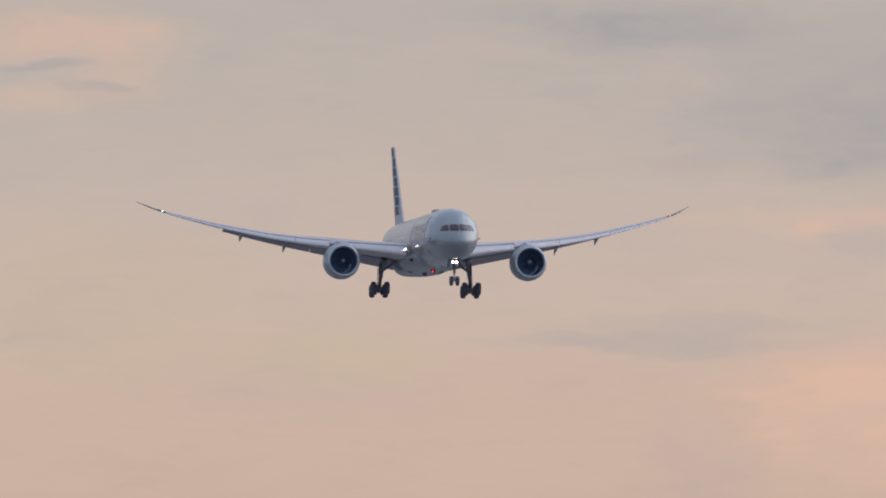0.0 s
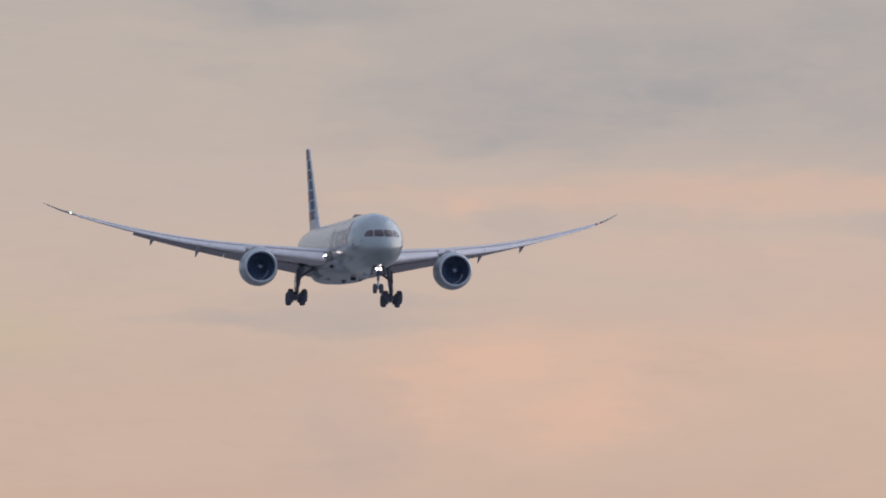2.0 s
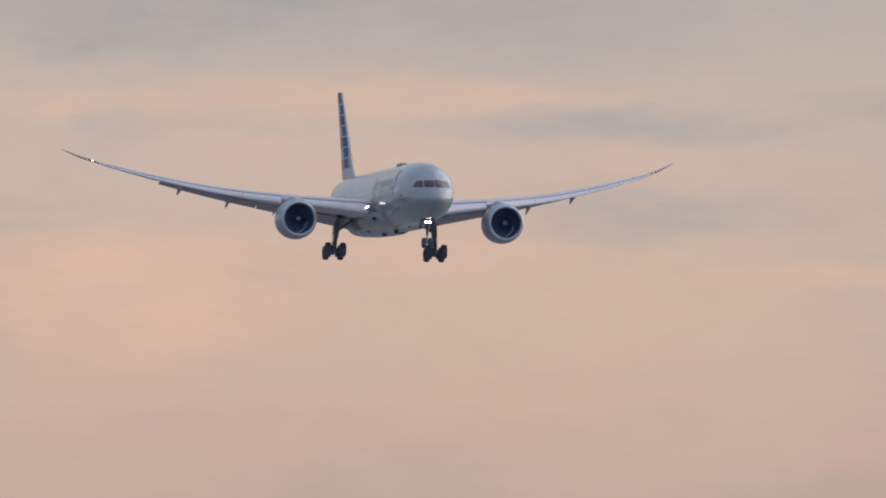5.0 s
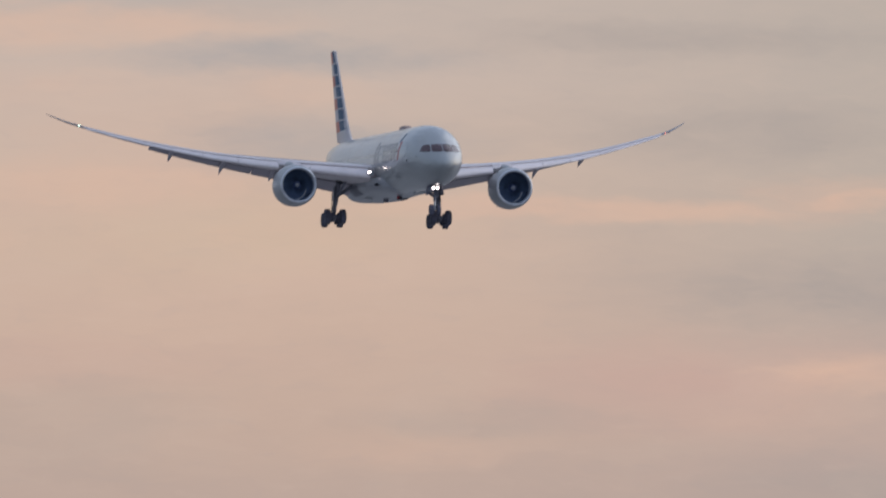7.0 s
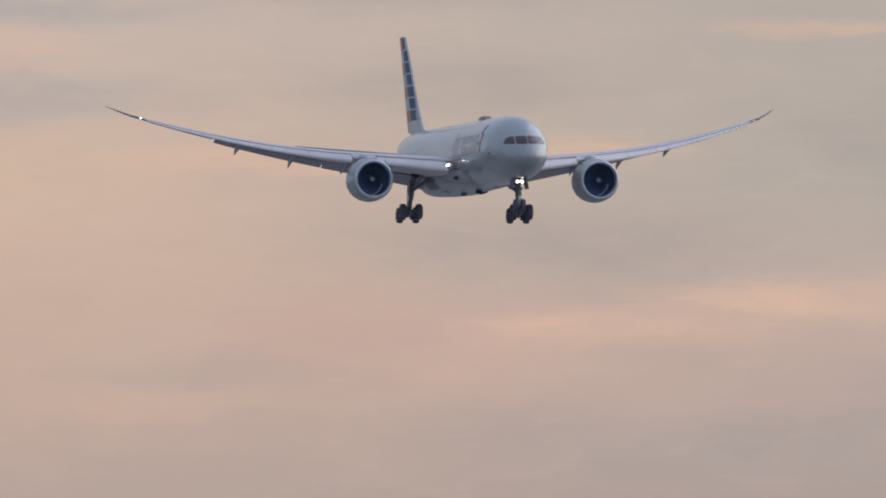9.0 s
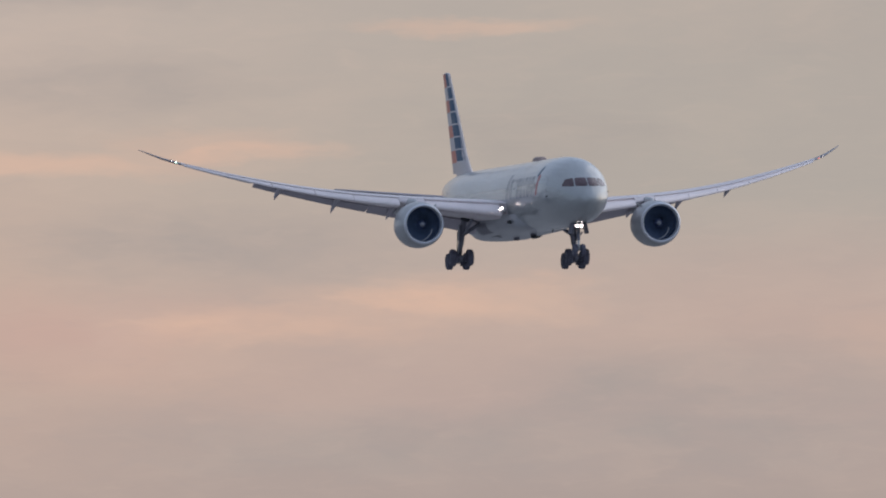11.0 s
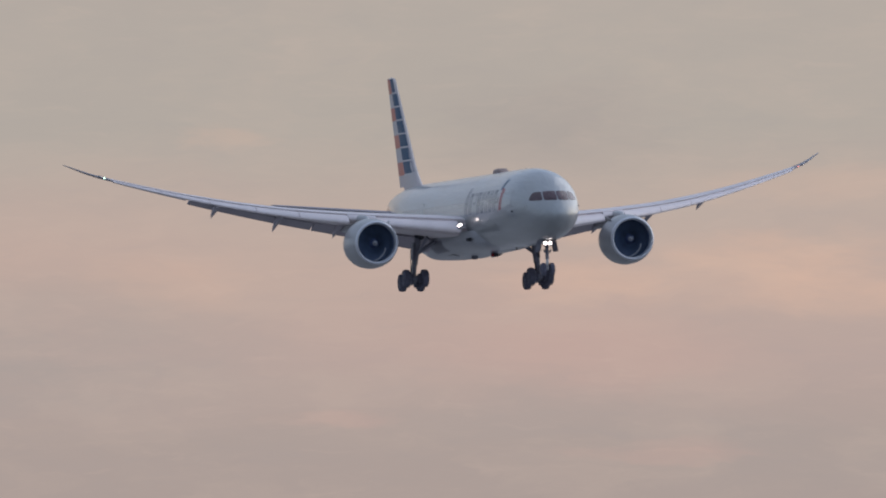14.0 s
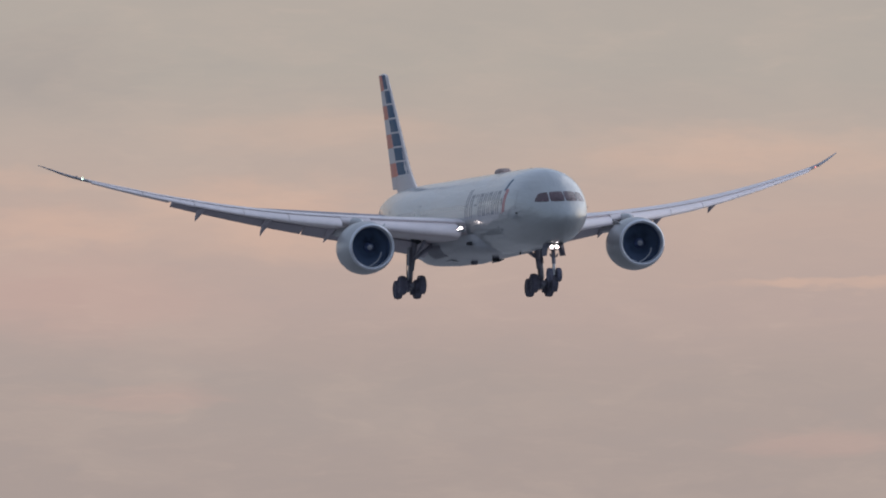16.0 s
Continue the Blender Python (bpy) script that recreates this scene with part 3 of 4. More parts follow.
    for y, z, d in ((18.6, 2.93, 1), (14.5, -2.95, -1), (-11.0, -2.95, -1)):
        k = 0.10 if d > 0 else 0.22
        part("blade_antenna", loft([[Vector((0.045 * e * math.cos(a), y - 0.25 * f + 0.24 * e * math.sin(a), z + d * k * f)) for a in [2 * math.pi * i / 10 for i in range(10)]] for f, e in ((-0.1, 1.0), (0.4, 0.85), (0.9, 0.6), (1.0, 0.45))]), "dark", plane)
    part("beacon_housing", turned(((-0.10, 0.22), (-0.08, 0.26), (0.0, 0.28), (0.14, 0.29)), 18, "Z", (0, 6.4, -3.04)), "strut", plane, "dark belly beacon housing")
    part("drain_mast", block((0.44, 0.5, 0.34), (0, -0.7, -3.24), 0.05), "strut", plane)
    part("tailpipe", turned(((0.0, 0.14), (-0.35, 0.13), (-0.35, 0.10), (0.0, 0.10)), 18, "Y", (0, -31.15, 1.43)), "nozzle", plane)
    return fuselage


# ---- wings
LE_Z = ((2.0, -1.32), (3.46, -1.08), (6.5, -0.72), (10.37, -0.26), (14.35, 0.28), (18.0, 0.95), (21.9, 1.88), (26.3, 3.13), (28.3, 3.82), (30.06, 4.72))
TWIST = ((2.0, 2.4), (10.0, 1.2), (14.0, 0.0), (18.0, -1.2), (26.0, -2.2), (30.06, -2.5))
RAKE = 26.3


def wing_plan(x):
    """Leading edge y, chord, height of the leading edge and incidence at x from the centre line."""
    d = max(0.0, x - RAKE)
    le = 9.24 - 0.713 * (x - 3.46) - 0.13 * d * d
    te = (-3.2 - 0.145 * (x - 2.0)) if x < 9.6 else -4.3 - 0.317 * (x - 9.6) - 0.085 * d * d
    return le, le - te, curve_at(x, LE_Z), curve_at(x, TWIST)


def foil(c):
    """Half thickness of a section one chord long and one thick."""
    return 5 * (0.2969 * math.sqrt(max(c, 0)) - 0.126 * c - 0.3516 * c**2 + 0.2843 * c**3 - 0.1015 * c**4)


def wing_ring(x, c0, c1, side, n=12, ahead=0.0, drop=0.0, droop=0.0, pivot=0.0, thick=1.0, under=None):
    """The closed outline of the wing between two chord fractions, moved ahead and down and turned nose-down or tail-down."""
    le, chord, z, twist = wing_plan(x)
    t = (max(0.085, 0.135 - 0.0022 * x) + 0.013 * max(0.0, x - 27.0)) * thick
    pts = []
    upper = [c1 + (c0 - c1) * (1 - math.cos(math.pi * i / n)) / 2 for i in range(n + 1)]
    u0, u1 = under or (c0, c1)  # the stretch of the lower face
    lower = [u0 + (u1 - u0) * (1 - math.cos(math.pi * i / n)) / 2 for i in range(n + 1)]
    for c, up in [(c, 1) for c in upper] + [(c, -1) for c in lower]:
        camber = 0.022 * (1 - (2 * c - 0.9) ** 2)
        h = camber + up * foil(c) * t
        if c in (u0, u1) and up < 0:
            h -= 0.002
        u, v = c - pivot, h
        a = radians(droop)
        u, v = u * math.cos(a) + v * math.sin(a), v * math.cos(a) - u * math.sin(a)
        c2, h2 = pivot + u - ahead, v - drop
        a = radians(twist)
        pts.append(Vector((side * x, le - chord * (c2 * math.cos(a) + h2 * math.sin(a)), z + chord * (h2 * math.cos(a) - c2 * math.sin(a)))))
    return pts


def steps(a, b, n):
    return [a + (b - a) * i / n for i in range(n + 1)]


def build_wing(plane, side):
    rings = [wing_ring(x, 0.055, 0.80, side, under=(0.15, 0.80)) for x in steps(2.0, 26.68, 32)]
    rings += [wing_ring(x, 0.055, 0.985, side, under=(0.15, 0.985)) for x in (26.69, 27.0)]
    rings += [wing_ring(x, 0.0, 1.0, side) for x in steps(27.01, 27.2, 1)]
    wing = part("wing", loft(rings), "wing", plane, "grey swept wing flexed upward")
    part("raked_tip", loft([wing_ring(x, 0.0, 1.0, side, thick=1.0) for x in steps(27.2, 30.06, 12)]), "tip", wing, "raked wingtip curving upward, shade painted in dark grey")
    # slats, lowered
    for a, b in ((3.4, 8.95), (10.95, 14.3), (14.34, 17.2), (17.24, 20.4), (20.44, 23.7), (23.74, 27.0)):
        dip, low, lip = (-2.0, 0.030, 0.006) if a < 9 else (-9.0, 0.028, 0.012)
        part("slat", loft([wing_ring(x, 0.0, 0.12, side, 10, 0.050, low, dip, 0.10, under=(0.0, lip)) for x in steps(a, b, 6)]), "slat", wing, "pale grey lowered leading edge slat")
    part("fixed_leading_edge", loft([wing_ring(x, 0.0, 0.08, side, 10, 0.0, 0.004) for x in steps(8.98, 10.92, 4)]), "wing", wing)
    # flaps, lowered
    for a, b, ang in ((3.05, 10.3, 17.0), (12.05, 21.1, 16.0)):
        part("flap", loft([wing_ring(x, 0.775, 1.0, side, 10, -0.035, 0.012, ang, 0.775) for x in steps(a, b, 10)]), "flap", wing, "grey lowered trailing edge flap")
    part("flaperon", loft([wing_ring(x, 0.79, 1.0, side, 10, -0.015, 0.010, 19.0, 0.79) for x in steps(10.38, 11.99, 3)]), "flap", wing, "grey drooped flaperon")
    part("aileron", loft([wing_ring(x, 0.80, 1.0, side, 10, -0.004, 0.004, 4.0, 0.80, 0.98) for x in steps(21.25, 26.6, 5)]), "wing", wing)
    for a, b in ((3.6, 6.2), (6.3, 8.6), (11.5, 13.4), (13.5, 15.4), (15.5, 17.4), (17.5, 19.4)):
        part("spoiler", loft([[p + Vector((0, 0, 0.02)) for p in wing_ring(x, 0.66, 0.815, side, 6, 0.0, -0.004, 2.0, 0.66, 0.8)] for x in steps(a, b, 3)]), "wing", wing)
    # flap track fairings
    for x, length, hang in ((10.3, 4.4, 0.80), (14.75, 4.2, 1.05), (19.3, 3.4, 0.85)):
        le, chord, z, tw = wing_plan(x)
        te, tz = le - chord, z - chord * math.sin(radians(tw))
        rr = []
        for f, w, d in ((0.0, 0.03, 0.02), (0.12, 0.17, 0.14), (0.35, 0.23, 0.24), (0.6, 0.20, 0.26), (0.85, 0.11, 0.15), (1.0, 0.012, 0.02)):
            y = te + length * 0.88 - length * f
            drop = 0.08 + hang * f**2.4
            cz = curve_at(x, LE_Z) - (le - y) * math.sin(radians(tw)) - drop - 0.12
            rr.append([Vector((side * x + w * math.cos(2 * math.pi * i / 12), y, cz + d * math.sin(2 * math.pi * i / 12))) for i in range(12)])
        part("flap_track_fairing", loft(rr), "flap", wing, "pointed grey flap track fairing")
    # landing lamp in the root, navigation light at the tip
    le, chord, z, tw = wing_plan(3.46)
    part("lamp_bay", block((0.60, 0.5, 0.44), (side * 3.32, le + 0.55, z - 0.02), 0.08), "belly", wing)
    part("landing_lamp", block((0.24, 0.07, 0.17), (side * 3.45, le + 0.84, z + 0.06), 0.05, None, Matrix.Rotation(radians(side * 24), 4, "Y")), "lamp", wing, "bright white landing lamp")
    part("landing_lamp", block((0.10, 0.07, 0.08), (side * 3.62, le + 0.82, z - 0.05), 0.03), "lamp", wing, "small white turn-off lamp")
    le, chord, z, tw = wing_plan(27.6)
    part("navigation_light", turned(((-0.10, 0.02), (-0.05, 0.05), (0.05, 0.06), (0.12, 0.03)), 12, "Y", (side * 27.6, le + 0.06, z + 0.04)), "green" if side > 0 else "port_red", wing, "green navigation light" if side > 0 else "red navigation light")
    # pylon
    rr = []
    for y, zt, zb, w in ((7.6, -0.55, -0.75, 0.06), (6.4, -0.10, -0.9, 0.24), (4.4, 0.05, -1.3, 0.30), (1.5, -0.4, -1.3, 0.30), (-1.5, -0.75, -1.15, 0.16), (-3.2, -0.85, -0.95, 0.04)):
        rr.append([Vector((side * 10.1 + w * math.cos(a), y, (zt + zb) / 2 + (zt - zb) / 2 * math.copysign(abs(math.sin(a)) ** 0.5, math.sin(a)))) for a in [2 * math.pi * i / 14 for i in range(14)]])
    part("engine_pylon", loft(rr), "cowl", wing)
    return wing


# ---- engines
ENGINE_AT = (10.1, 10.35, -2.30)  # centre of the inlet lip


def build_engine(plane, side):
    cx, cy, cz = side * ENGINE_AT[0], ENGINE_AT[1], ENGINE_AT[2]
    prof = ((-0.22, 1.70), (-0.5, 1.765), (-1.0, 1.845), (-1.8, 1.915), (-2.7, 1.94), (-3.6, 1.88), (-4.5, 1.72), (-4.9, 1.60))
    bm = turned([(cy + a, r) for a, r in prof], 64, "Y", (cx, 0, cz), None, False)
    # serrated fan nozzle edge
    outer = [(math.cos(2 * math.pi * i / 64) * (1.55 if i % 4 else 1.575), math.sin(2 * math.pi * i / 64) * (1.55 if i % 4 else 1.575), 0.28 * abs((i % 4) / 2 - 1)) for i in range(64)]
    loft([[Vector((cx + p[0] * 1.02, cy - 4.9, cz + p[1] * 1.02)) for p in outer], [Vector((cx + p[0] * 0.985, cy - 5.0 - p[2], cz + p[1] * 0.985)) for p in outer],
          [Vector((cx + p[0] * 0.96, cy - 4.9, cz + p[1] * 0.96)) for p in outer], [Vector((cx + p[0] * 0.95, cy - 3.0, cz + p[1] * 0.95)) for p in outer]], True, False, bm)
    engine = part("engine", bm, "cowl", plane, "grey engine nacelle hung under the wing")
    lip = ((-0.55, 1.43), (-0.3, 1.435), (-0.12, 1.465), (-0.03, 1.52), (0.0, 1.575), (-0.03, 1.625), (-0.1, 1.66), (-0.22, 1.70))
    part("inlet_lip", turned([(cy + a, r) for a, r in lip], 64, "Y", (cx, 0, cz), None, False), "lip", engine, "bright bare metal inlet lip")
    duct = ((-0.55, 1.43), (-0.9, 1.42), (-1.4, 1.42), (-2.0, 1.42), (-2.0, 0.4))
    part("inlet_duct", turned([(cy + a, r) for a, r in duct], 64, "Y", (cx, 0, cz), None, False), "duct", engine, "dark inlet duct lining")
    for i in range(24):
        a = 2 * math.pi * (i + 0.5) / 24
        part("guide_vane", loft([[Vector((cx + r * math.cos(a + k), cy - 1.85 - d, cz + r * math.sin(a + k))) for k, d in ((-0.012, 0), (0.012, 0), (0.03, 0.12), (0.006, 0.12))] for r in (0.45, 1.42)]), "duct", engine)
    # A pale bent tube stands in for a curved reflection inside the inlet.
    bend = [Vector((cx - r * math.sin(radians(k)), cy - 0.62, cz - r * math.cos(radians(k)))) for r, k in ((1.41, -6), (1.28, 6), (1.16, 20), (1.05, 35), (0.95, 50), (0.84, 64))]
    bm = bmesh.new()
    for p, q in zip(bend, bend[1:]):
        tube(p, q, 0.055, 0.055, 8, bm)
    part("inlet_glint", bm, "spiral", engine, "pale curved glint in the inlet, built as a tube")
    core = ((-4.2, 1.12), (-5.0, 1.05), (-6.0, 0.86), (-6.6, 0.74), (-6.6, 0.70), (-6.0, 0.80))
    part("core_nozzle", turned([(cy + a, r) for a, r in core], 40, "Y", (cx, 0, cz), None, False), "nozzle", engine, "heat-stained core nozzle")
    part("exhaust_plug", turned([(cy + a, r) for a, r in ((-5.9, 0.58), (-6.6, 0.50), (-7.3, 0.26), (-7.7, 0.05))], 28, "Y", (cx, 0, cz)), "nozzle", engine)
    part("nacelle_strake", loft([[Vector((cx - side * (1.28 + h), cy - 1.6 - 1.3 * f, cz + 1.48 + h + e)) for h, e in ((-0.05, -0.02), (g, -0.02), (g, 0.02), (-0.05, 0.02))] for f, g in ((0.0, 0.0), (0.5, 0.22), (1.0, 0.30))]), "cowl", engine)
    # seams between inlet, fan cowl and reverser
    for a, r in ((-1.15, 1.862), (-2.75, 1.937)):
        part("cowl_seam", turned([(cy + a, r - 0.03), (cy + a, r + 0.004), (cy + a - 0.035, r + 0.004), (cy + a - 0.035, r - 0.03)], 56, "Y", (cx, 0, cz), None, False), "seam", engine)
    # the fan turns as one
    fan = part("fan", turned(((0.42, 0.012), (0.38, 0.06), (0.24, 0.17), (0.02, 0.30), (-0.2, 0.40), (-0.5, 0.44)), 32), "spinner", plane, "dark fan with a pale-tipped spinner")
    part("spinner_tip", turned(((0.435, 0.01), (0.40, 0.07), (0.30, 0.145), (0.20, 0.205)), 24, "Y", (0, 0.012, 0)), "spiral", fan, "pale grey spinner tip")
    rr = []
    for k in range(9):
        u = k / 8
        r = 0.40 + 1.00 * u
        sweep = 0.16 * math.sin(u * 3.0) - 0.10 * u * u
        pitch = radians(28 + 36 * u)
        c = 0.30 + 0.16 * math.sin(math.pi * min(1.0, u * 0.8 + 0.1))
        sec = []
        for t, th in ((-0.5, 0.004), (-0.2, 0.022), (0.15, 0.022), (0.5, 0.003), (0.15, -0.016), (-0.2, -0.016)):
            along, off = t * c, th
            sec.append(Vector((along * math.sin(pitch) + off * math.cos(pitch), along * math.cos(pitch) - off * math.sin(pitch) - 0.22 - sweep * 0.4, r)))
        rr.append(sec)
    first = part("fan_blade", loft(rr), "blade", fan)
    for i in range(1, 18):
        part("fan_blade", first.data, "blade", fan, at=pose(0, 0, 0, 0, 20 * i, 0))
    fan.matrix_basis = pose(cx, cy - 1.02, cz)
    return fan


# ---- tail
FIN_LE = ((2.5, -18.6), (3.4, -20.0), (4.5, -21.5), (11.68, -28.2))


def fin_plan(z):
    le = curve_at(z, FIN_LE) if z < 4.5 else -21.5 - (z - 4.5) * 6.7 / 7.18
    return le, -26.7 - (z - 2.3) * 4.2 / 9.38


def fin_ring(z, c0, c1, grow=0.0, n=12):
    le, te = fin_plan(z)
    ch = le - te
    t = 0.095
    up = [c1 + (c0 - c1) * (1 - math.cos(math.pi * i / n)) / 2 for i in range(n + 1)]
    return [Vector((sgn * (foil(c) * t * ch + grow + 0.001), le - ch * c, z)) for c, sgn in [(c, 1) for c in up] + [(c, -1) for c in reversed(up)]]


def fin_panel(z0, z1, c0, c1, side, slant=0.0):
    """A thin painted panel on one face of the fin."""
    bm = bmesh.new()
    grids = []
    for lift in (0.008, -0.01):
        g = []
        for j in range(4):
            row = []
            for i in range(6):
                c = c0 + (c1 - c0) * i / 5
                z = z0 + (z1 - z0) * j / 3 + slant * (i / 5 - 0.5)
                le, te = fin_plan(z)
                row.append(bm.verts.new((side * (foil(c) * 0.095 * (le - te) + lift), le - (le - te) * c, z)))
            g.append(row)
        grids.append(g)
        for j in range(3):
            for i in range(5):
                bm.faces.new((g[j][i], g[j][i + 1], g[j + 1][i + 1], g[j + 1][i]))
    a, b = grids
    edge = [(0, i) for i in range(5)] + [(j, 5) for j in range(3)] + [(3, i) for i in range(5, 0, -1)] + [(j, 0) for j in range(3, 0, -1)]
    for (j, i), (l, k) in zip(edge, edge[1:] + edge[:1]):
        bm.faces.new((a[j][i], a[l][k], b[l][k], b[j][i]))
    return bm


def build_tail(plane):
    fin = part("tail_fin", loft([fin_ring(z, 0.0, 0.70) for z in steps(2.2, 11.2, 18)] + [fin_ring(11.38, 0.025, 0.70), fin_ring(11.52, 0.09, 0.70, -0.01), fin_ring(11.62, 0.20, 0.70, -0.04), fin_ring(11.69, 0.36, 0.70, -0.08)]), "fin", plane, "tall swept tail fin with striped livery")
    part("rudder", loft([fin_ring(z, 0.715, 1.0) for z in steps(3.0, 11.62, 10)]), "fin", fin)
    # livery: blue bars along the front, red and white ones along the rear, pale gaps between
    rows = 7
    z0, step = 3.89, 1.085
    for side in (1, -1):
        for i in range(rows):
            a, b = z0 + step * i, z0 + step * (i + 1) if i < rows - 1 else 11.60
            part("tail_stripe", fin_panel(a + 0.10, b - 0.03, 0.03 + 0.003 * i if i < rows - 1 else 0.13, 0.46, side), "blue", fin, "deep blue tail stripe")
            part("tail_stripe", fin_panel(a + 0.02, b - 0.04, 0.48, 0.99, side), "red" if i % 2 == 0 else "white", fin, "red tail stripe" if i % 2 == 0 else "white tail stripe")
            part("tail_stripe", fin_panel(a - 0.03, a + 0.10, 0.006, 0.52, side), "white", fin, "thin white tail stripe")
    for side in (1, -1):
        def ring(x, c0, c1):
            u = (x - 0.6) / 9.0
            le, ch = -22.4 - 6.9 * u, 5.3 - 3.5 * u
            z = 0.80 + 1.05 * u
            up = [c1 + (c0 - c1) * (1 - math.cos(math.pi * i / 10)) / 2 for i in range(11)]
            return [Vector((side * x, le - ch * c, z + sg * foil(c) * 0.085 * ch + 0.001 * sg)) for c, sg in [(c, 1) for c in up] + [(c, -1) for c in reversed(up)]]
        # The darker flap grey puts the tailplane's underside shade into its paint.
        stab = part("tailplane", loft([ring(x, 0.0, 0.72) for x in steps(0.6, 9.6, 10)]), "flap", plane, "swept horizontal tailplane, underside shade painted grey")
        part("elevator", loft([ring(x, 0.735, 1.0) for x in steps(1.6, 9.5, 6)]), "flap", stab)


# ---- landing gear
def wheel(parent, x, y, z, radius, width, outer):
    r, w = radius, width / 2
    prof = [(-w * 0.72, r * 0.56), (-w * 0.95, r * 0.66), (-w, r * 0.80), (-w * 0.86, r * 0.93), (-w * 0.55, r * 0.99),
            (-w * 0.50, r * 0.985), (-w * 0.2, r), (-w * 0.17, r * 0.985), (-w * 0.13, r), (w * 0.13, r), (w * 0.17, r * 0.985), (w * 0.2, r),
            (w * 0.50, r * 0.985), (w * 0.55, r * 0.99), (w * 0.86, r * 0.93), (w, r * 0.80), (w * 0.95, r * 0.66), (w * 0.72, r * 0.56)]
    part("tyre", turned(prof, 36, "X", (x, y, z)), "rubber", parent, "black rubber tyre")
    d = outer
    part("wheel_rim", turned([(d * w * 0.60, r * 0.54), (d * w * 0.78, r * 0.56), (d * w * 0.80, r * 0.50), (d * w * 0.60, r * 0.40), (d * w * 0.55, r * 0.22), (d * w * 0.85, r * 0.18), (d * w * 0.88, r * 0.02)], 24, "X", (x, y, z)), "hub", parent, "grey metal wheel rim")


def build_main_gear(plane, side):
    x, y = side * 4.95, -0.45
    zt = -4.98
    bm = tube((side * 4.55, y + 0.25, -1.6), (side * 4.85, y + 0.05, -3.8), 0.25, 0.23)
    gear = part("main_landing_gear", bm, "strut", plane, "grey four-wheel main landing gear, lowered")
    part("piston", tube((side * 4.84, y + 0.06, -3.6), (x, y, zt + 0.1), 0.19), "strut", gear, "dull chromed piston")
    tilt = 0.15
    bm = tube((x, y - 0.86, zt - tilt), (x, y + 0.86, zt + tilt), 0.21)
    block((0.50, 0.6, 0.50), (x, y, zt), 0.1, bm)
    part("truck_beam", bm, "strut", gear)
    for f in (-1, 1):
        ay, az = y + f * 0.74, zt + f * tilt
        part("axle", tube((x - 0.78, ay, az), (x + 0.78, ay, az), 0.14), "strut", gear)
        for o in (-1, 1):
            wheel(gear, x + o * 0.72, ay, az, 0.69, 0.54, o)
            part("brake_pack", turned(((-0.16, 0.24), (-0.13, 0.38), (0.13, 0.38), (0.16, 0.24)), 20, "X", (x + o * 0.36, ay, az)), "hub", gear)
    part("side_brace", tube((side * 4.75, y + 0.05, -3.0), (side * 2.9, y + 0.15, -1.75), 0.15, 0.17), "strut", gear, "folding side brace")
    part("drag_brace", tube((side * 4.75, y + 0.1, -3.2), (side * 4.3, y + 2.4, -1.7), 0.10, 0.12), "strut", gear)
    part("torque_link", tube((x, y - 0.28, -3.75), (x, y - 0.62, -4.2), 0.07), "strut", gear)
    part("torque_link", tube((x, y - 0.62, -4.2), (x, y - 0.22, -4.75), 0.07), "strut", gear)
    part("hydraulic_line", tube((x + 0.2, y + 0.2, -2.6), (x + 0.24, y + 0.2, -4.6), 0.03, None, 8), "dark", gear)
    part("gear_door", block((0.07, 0.80, 1.35), (side * 4.98, y + 0.05, -2.72), 0.03, None, Matrix.Rotation(radians(side * -3), 4, "Y")), "strut", gear, "grey main gear leg door")
    part("gear_door", block((0.06, 2.2, 0.5), (side * 1.7, y + 0.1, -3.16), 0.03, None, Matrix.Rotation(radians(side * 68), 4, "Y")), "belly", gear)
    part("leg_fairing", tube((side * 4.4, y + 0.3, -1.35), (side * 4.55, y + 0.25, -1.75), 0.42, 0.36), "dark", gear)
    part("pale_pipe", tube((side * 5.02, y + 0.18, -3.3), (side * 5.08, y + 0.2, -4.5), 0.045, None, 8), "bright_strut", gear)


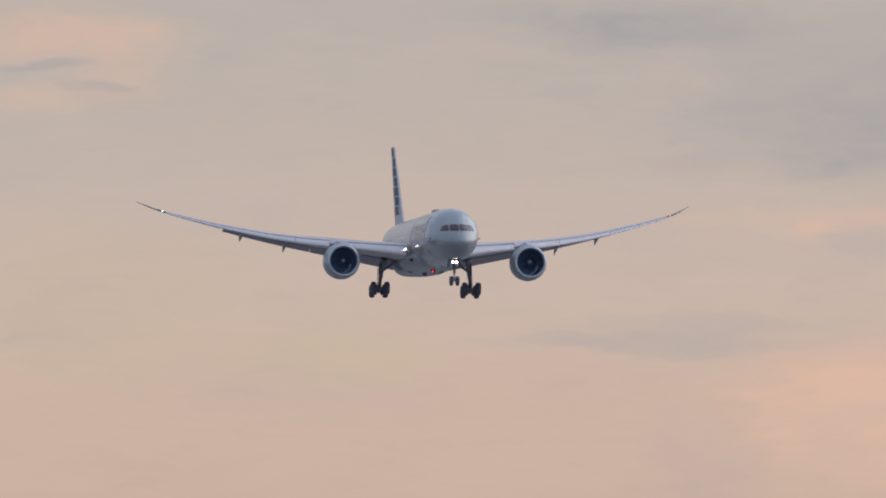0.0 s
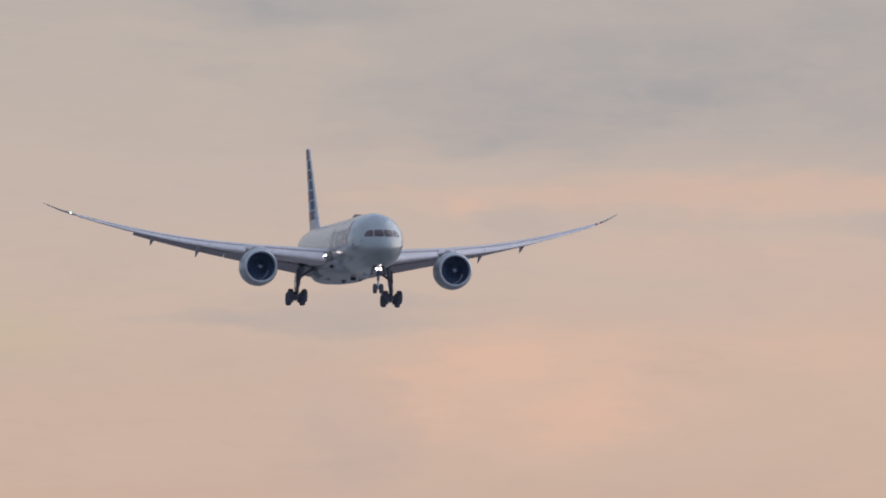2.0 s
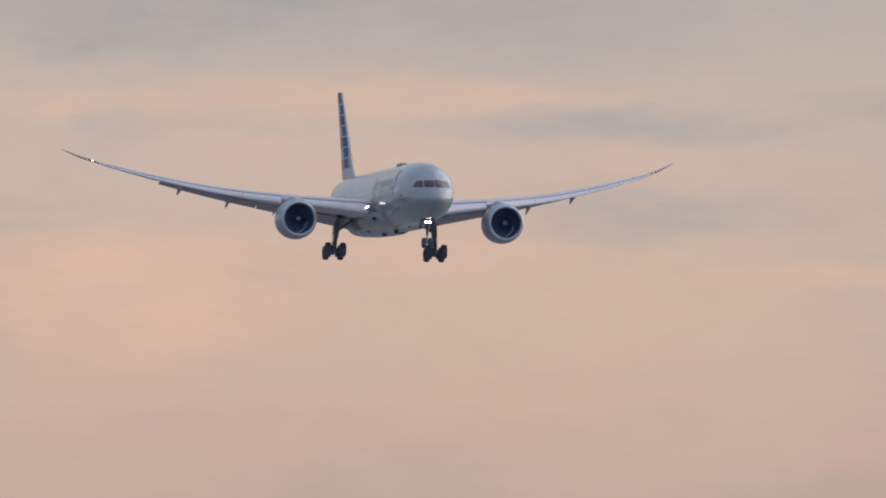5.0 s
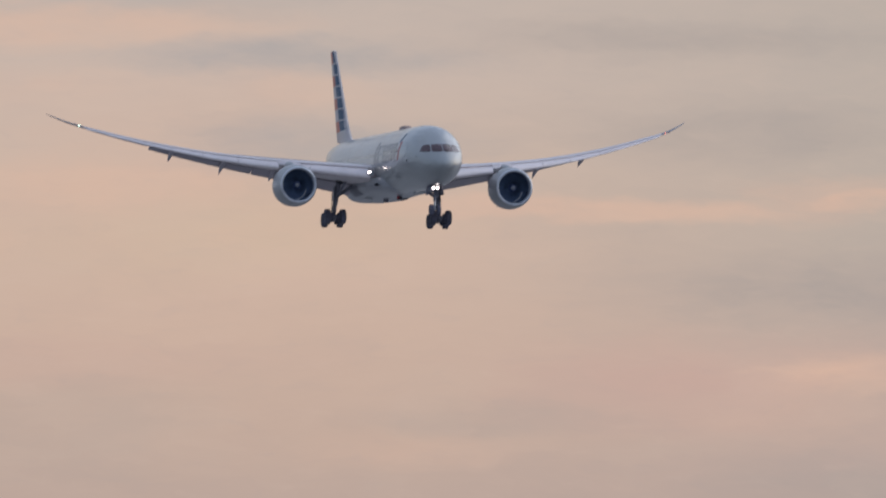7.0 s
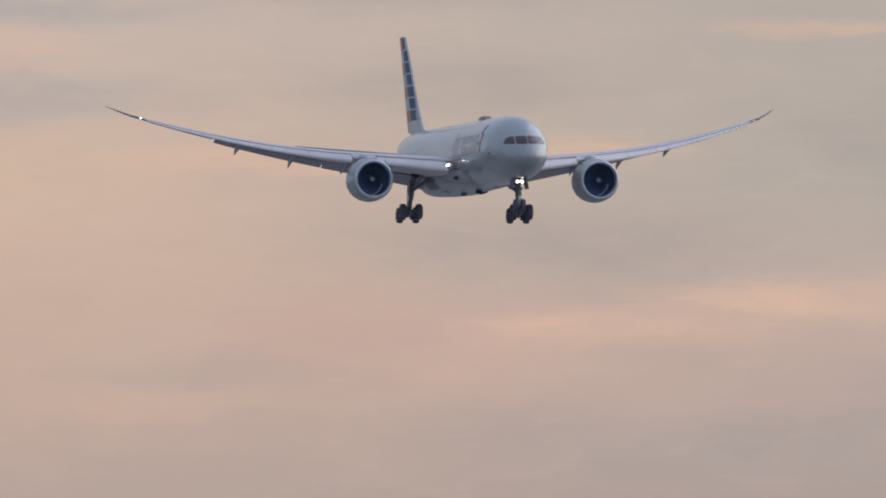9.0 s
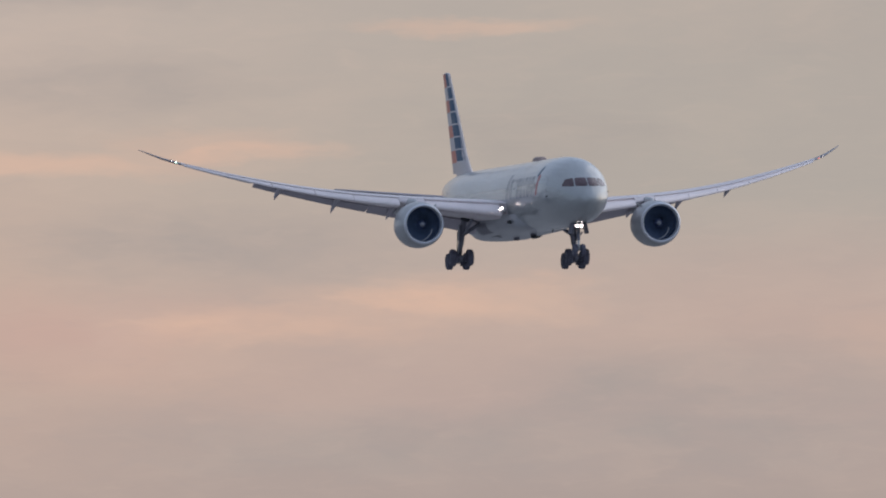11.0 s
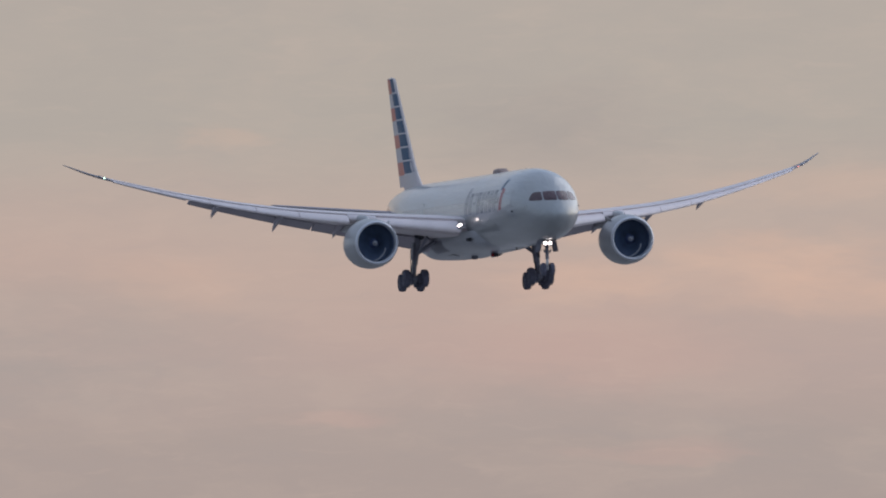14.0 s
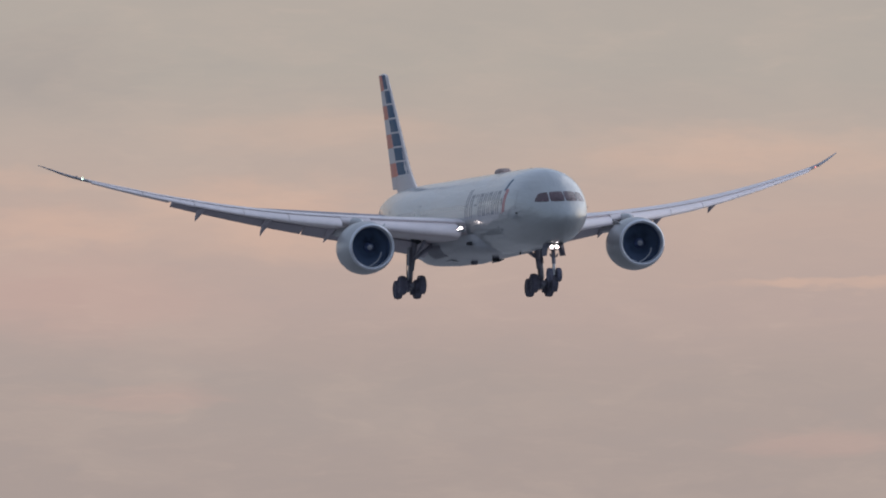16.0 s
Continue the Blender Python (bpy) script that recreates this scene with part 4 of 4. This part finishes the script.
def build_nose_gear(plane):
    y = 25.1
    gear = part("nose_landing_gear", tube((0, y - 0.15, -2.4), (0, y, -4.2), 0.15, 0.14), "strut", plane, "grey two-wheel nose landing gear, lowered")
    part("piston", tube((0, y, -4.1), (0, y + 0.05, -5.02), 0.11), "bright_strut", gear)
    part("axle", tube((-0.42, y + 0.05, -4.98), (0.42, y + 0.05, -4.98), 0.07), "strut", gear)
    for o in (-1, 1):
        wheel(gear, o * 0.33, y + 0.05, -4.98, 0.51, 0.36, o)
        part("gear_door", block((0.05, 1.7, 0.95), (o * 0.62, y - 0.1, -3.15), 0.03, None, Matrix.Rotation(radians(o * -10), 4, "Y")), "hub", gear, "grey nose gear door")
        part("nose_lamp", turned(((0.0, 0.0), (0.0, 0.130), (0.05, 0.118), (0.09, 0.02)), 18, "Y", (o * 0.19, y + 0.30, -2.97)), "lamp", gear, "bright white nose gear lamp")
        part("lamp_can", turned(((-0.12, 0.05), (-0.08, 0.14), (-0.005, 0.165)), 18, "Y", (o * 0.19, y + 0.30, -2.97)), "strut", gear)
        part("steering_jack", tube((o * 0.16, y + 0.1, -3.7), (o * 0.3, y + 0.1, -3.45), 0.06), "strut", gear)
    # Two added plates keep the lamps' light off the belly skin and tyres.
    part("belly_light_block", block((0.90, 0.85, 0.05), (0, y + 0.50, -2.77), 0.02), "dark", gear)
    part("tyre_light_block", block((0.66, 0.50, 0.04), (0, y + 0.30, -3.17), 0.015), "strut", gear)
    part("lamp_bracket", block((0.62, 0.1, 0.1), (0, y + 0.15, -2.97), 0.02), "strut", gear)
    part("drag_brace", tube((0, y + 0.05, -3.5), (0, y - 1.5, -2.6), 0.07, 0.09), "strut", gear)
    part("torque_link", tube((0, y - 0.12, -4.1), (0, y - 0.36, -4.55), 0.05), "strut", gear)
    part("torque_link", tube((0, y - 0.36, -4.55), (0, y - 0.05, -4.9), 0.05), "strut", gear)


def build_beacon(plane):
    """A turning beacon under the belly: a red lens deep in a blind drum, open to one side."""
    bm = turned(((-0.24, 0.0), (-0.24, 0.165), (0.22, 0.165), (0.22, 0.14), (-0.19, 0.14)), 20, "Y", (0, 0, 0), None, False)
    drum = part("beacon", bm, "dark", plane, "turning red anti-collision beacon")
    part("beacon_lens", turned(((-0.20, 0.0), (-0.20, 0.138), (-0.18, 0.135), (-0.15, 0.03)), 20), "beacon", drum, "glowing red lens")
    drum.matrix_basis = pose(0, 6.4, -3.26)
    return drum


def build_strobe(plane, side):
    """A turning white strobe by the wingtip, blind but for one side."""
    le, chord, z, tw = wing_plan(27.95)
    bm = turned(((-0.07, 0.0), (-0.07, 0.085), (0.10, 0.085), (0.10, 0.07), (-0.05, 0.07)), 16, "Y", (0, 0, 0), None, False)
    drum = part("strobe", bm, "tip", plane, "turning white wingtip strobe")
    part("strobe_lens", turned(((-0.055, 0.0), (-0.055, 0.068), (-0.04, 0.06), (-0.02, 0.01)), 16), "strobe", drum, "glowing white lens")
    drum.matrix_basis = pose(side * 27.95, le + 0.12, z + 0.05)
    return drum


airliner = tagged(new("airliner"), "silver-grey twin-engine airliner on approach with gear, slats and flaps lowered", "airplane")
airliner.empty_display_size = 5.0
build_fuselage(airliner)
for _side in (1, -1):
    build_wing(airliner, _side)
    build_main_gear(airliner, _side)
fans = [build_engine(airliner, _side) for _side in (1, -1)]
build_nose_gear(airliner)
build_tail(airliner)
beacon = build_beacon(airliner)
strobes = [build_strobe(airliner, _side) for _side in (1, -1)]


# ---------------------------------------------------------------- what moves
def flight(t):
    """The airliner's pose: a straight descent with slow changes of heading, pitch and bank."""
    u = (t - 8) / 8
    heading = 190.037 + 0.762 * u - 0.945 * u**2 - 0.354 * u**3
    pitch = -0.097 - 0.155 * u + 0.254 * u**2 + 0.284 * u**3
    bank = 0.108 - 2.359 * u - 0.613 * u**2 + 1.574 * u**3
    return pose(21.603 + 15.9357 * (t - 8), 3139.091 - 75.0054 * (t - 8), 114.558 - 4.44212 * (t - 8), pitch, 0, heading) @ pose(0, 0, 0, 0, -bank, 0)


def motions():
    walk(airliner, [(0.5 * i, flight(0.5 * i)) for i in range(33)])
    for fan in fans:
        base = fan.matrix_basis.copy()
        walk(fan, [(i / 30, base @ pose(0, 0, 0, 0, 82 * i, 0)) for i in range(481)])
    for light, first in ((beacon, 0.13), (strobes[0], 1.02), (strobes[1], 1.02)):
        base = light.matrix_basis.copy()
        walk(light, [(0.1 * i, base @ pose(0, 0, 0, 0, 0, (0.1 * i - first) / 1.41 * 360)) for i in range(161)])


motions()
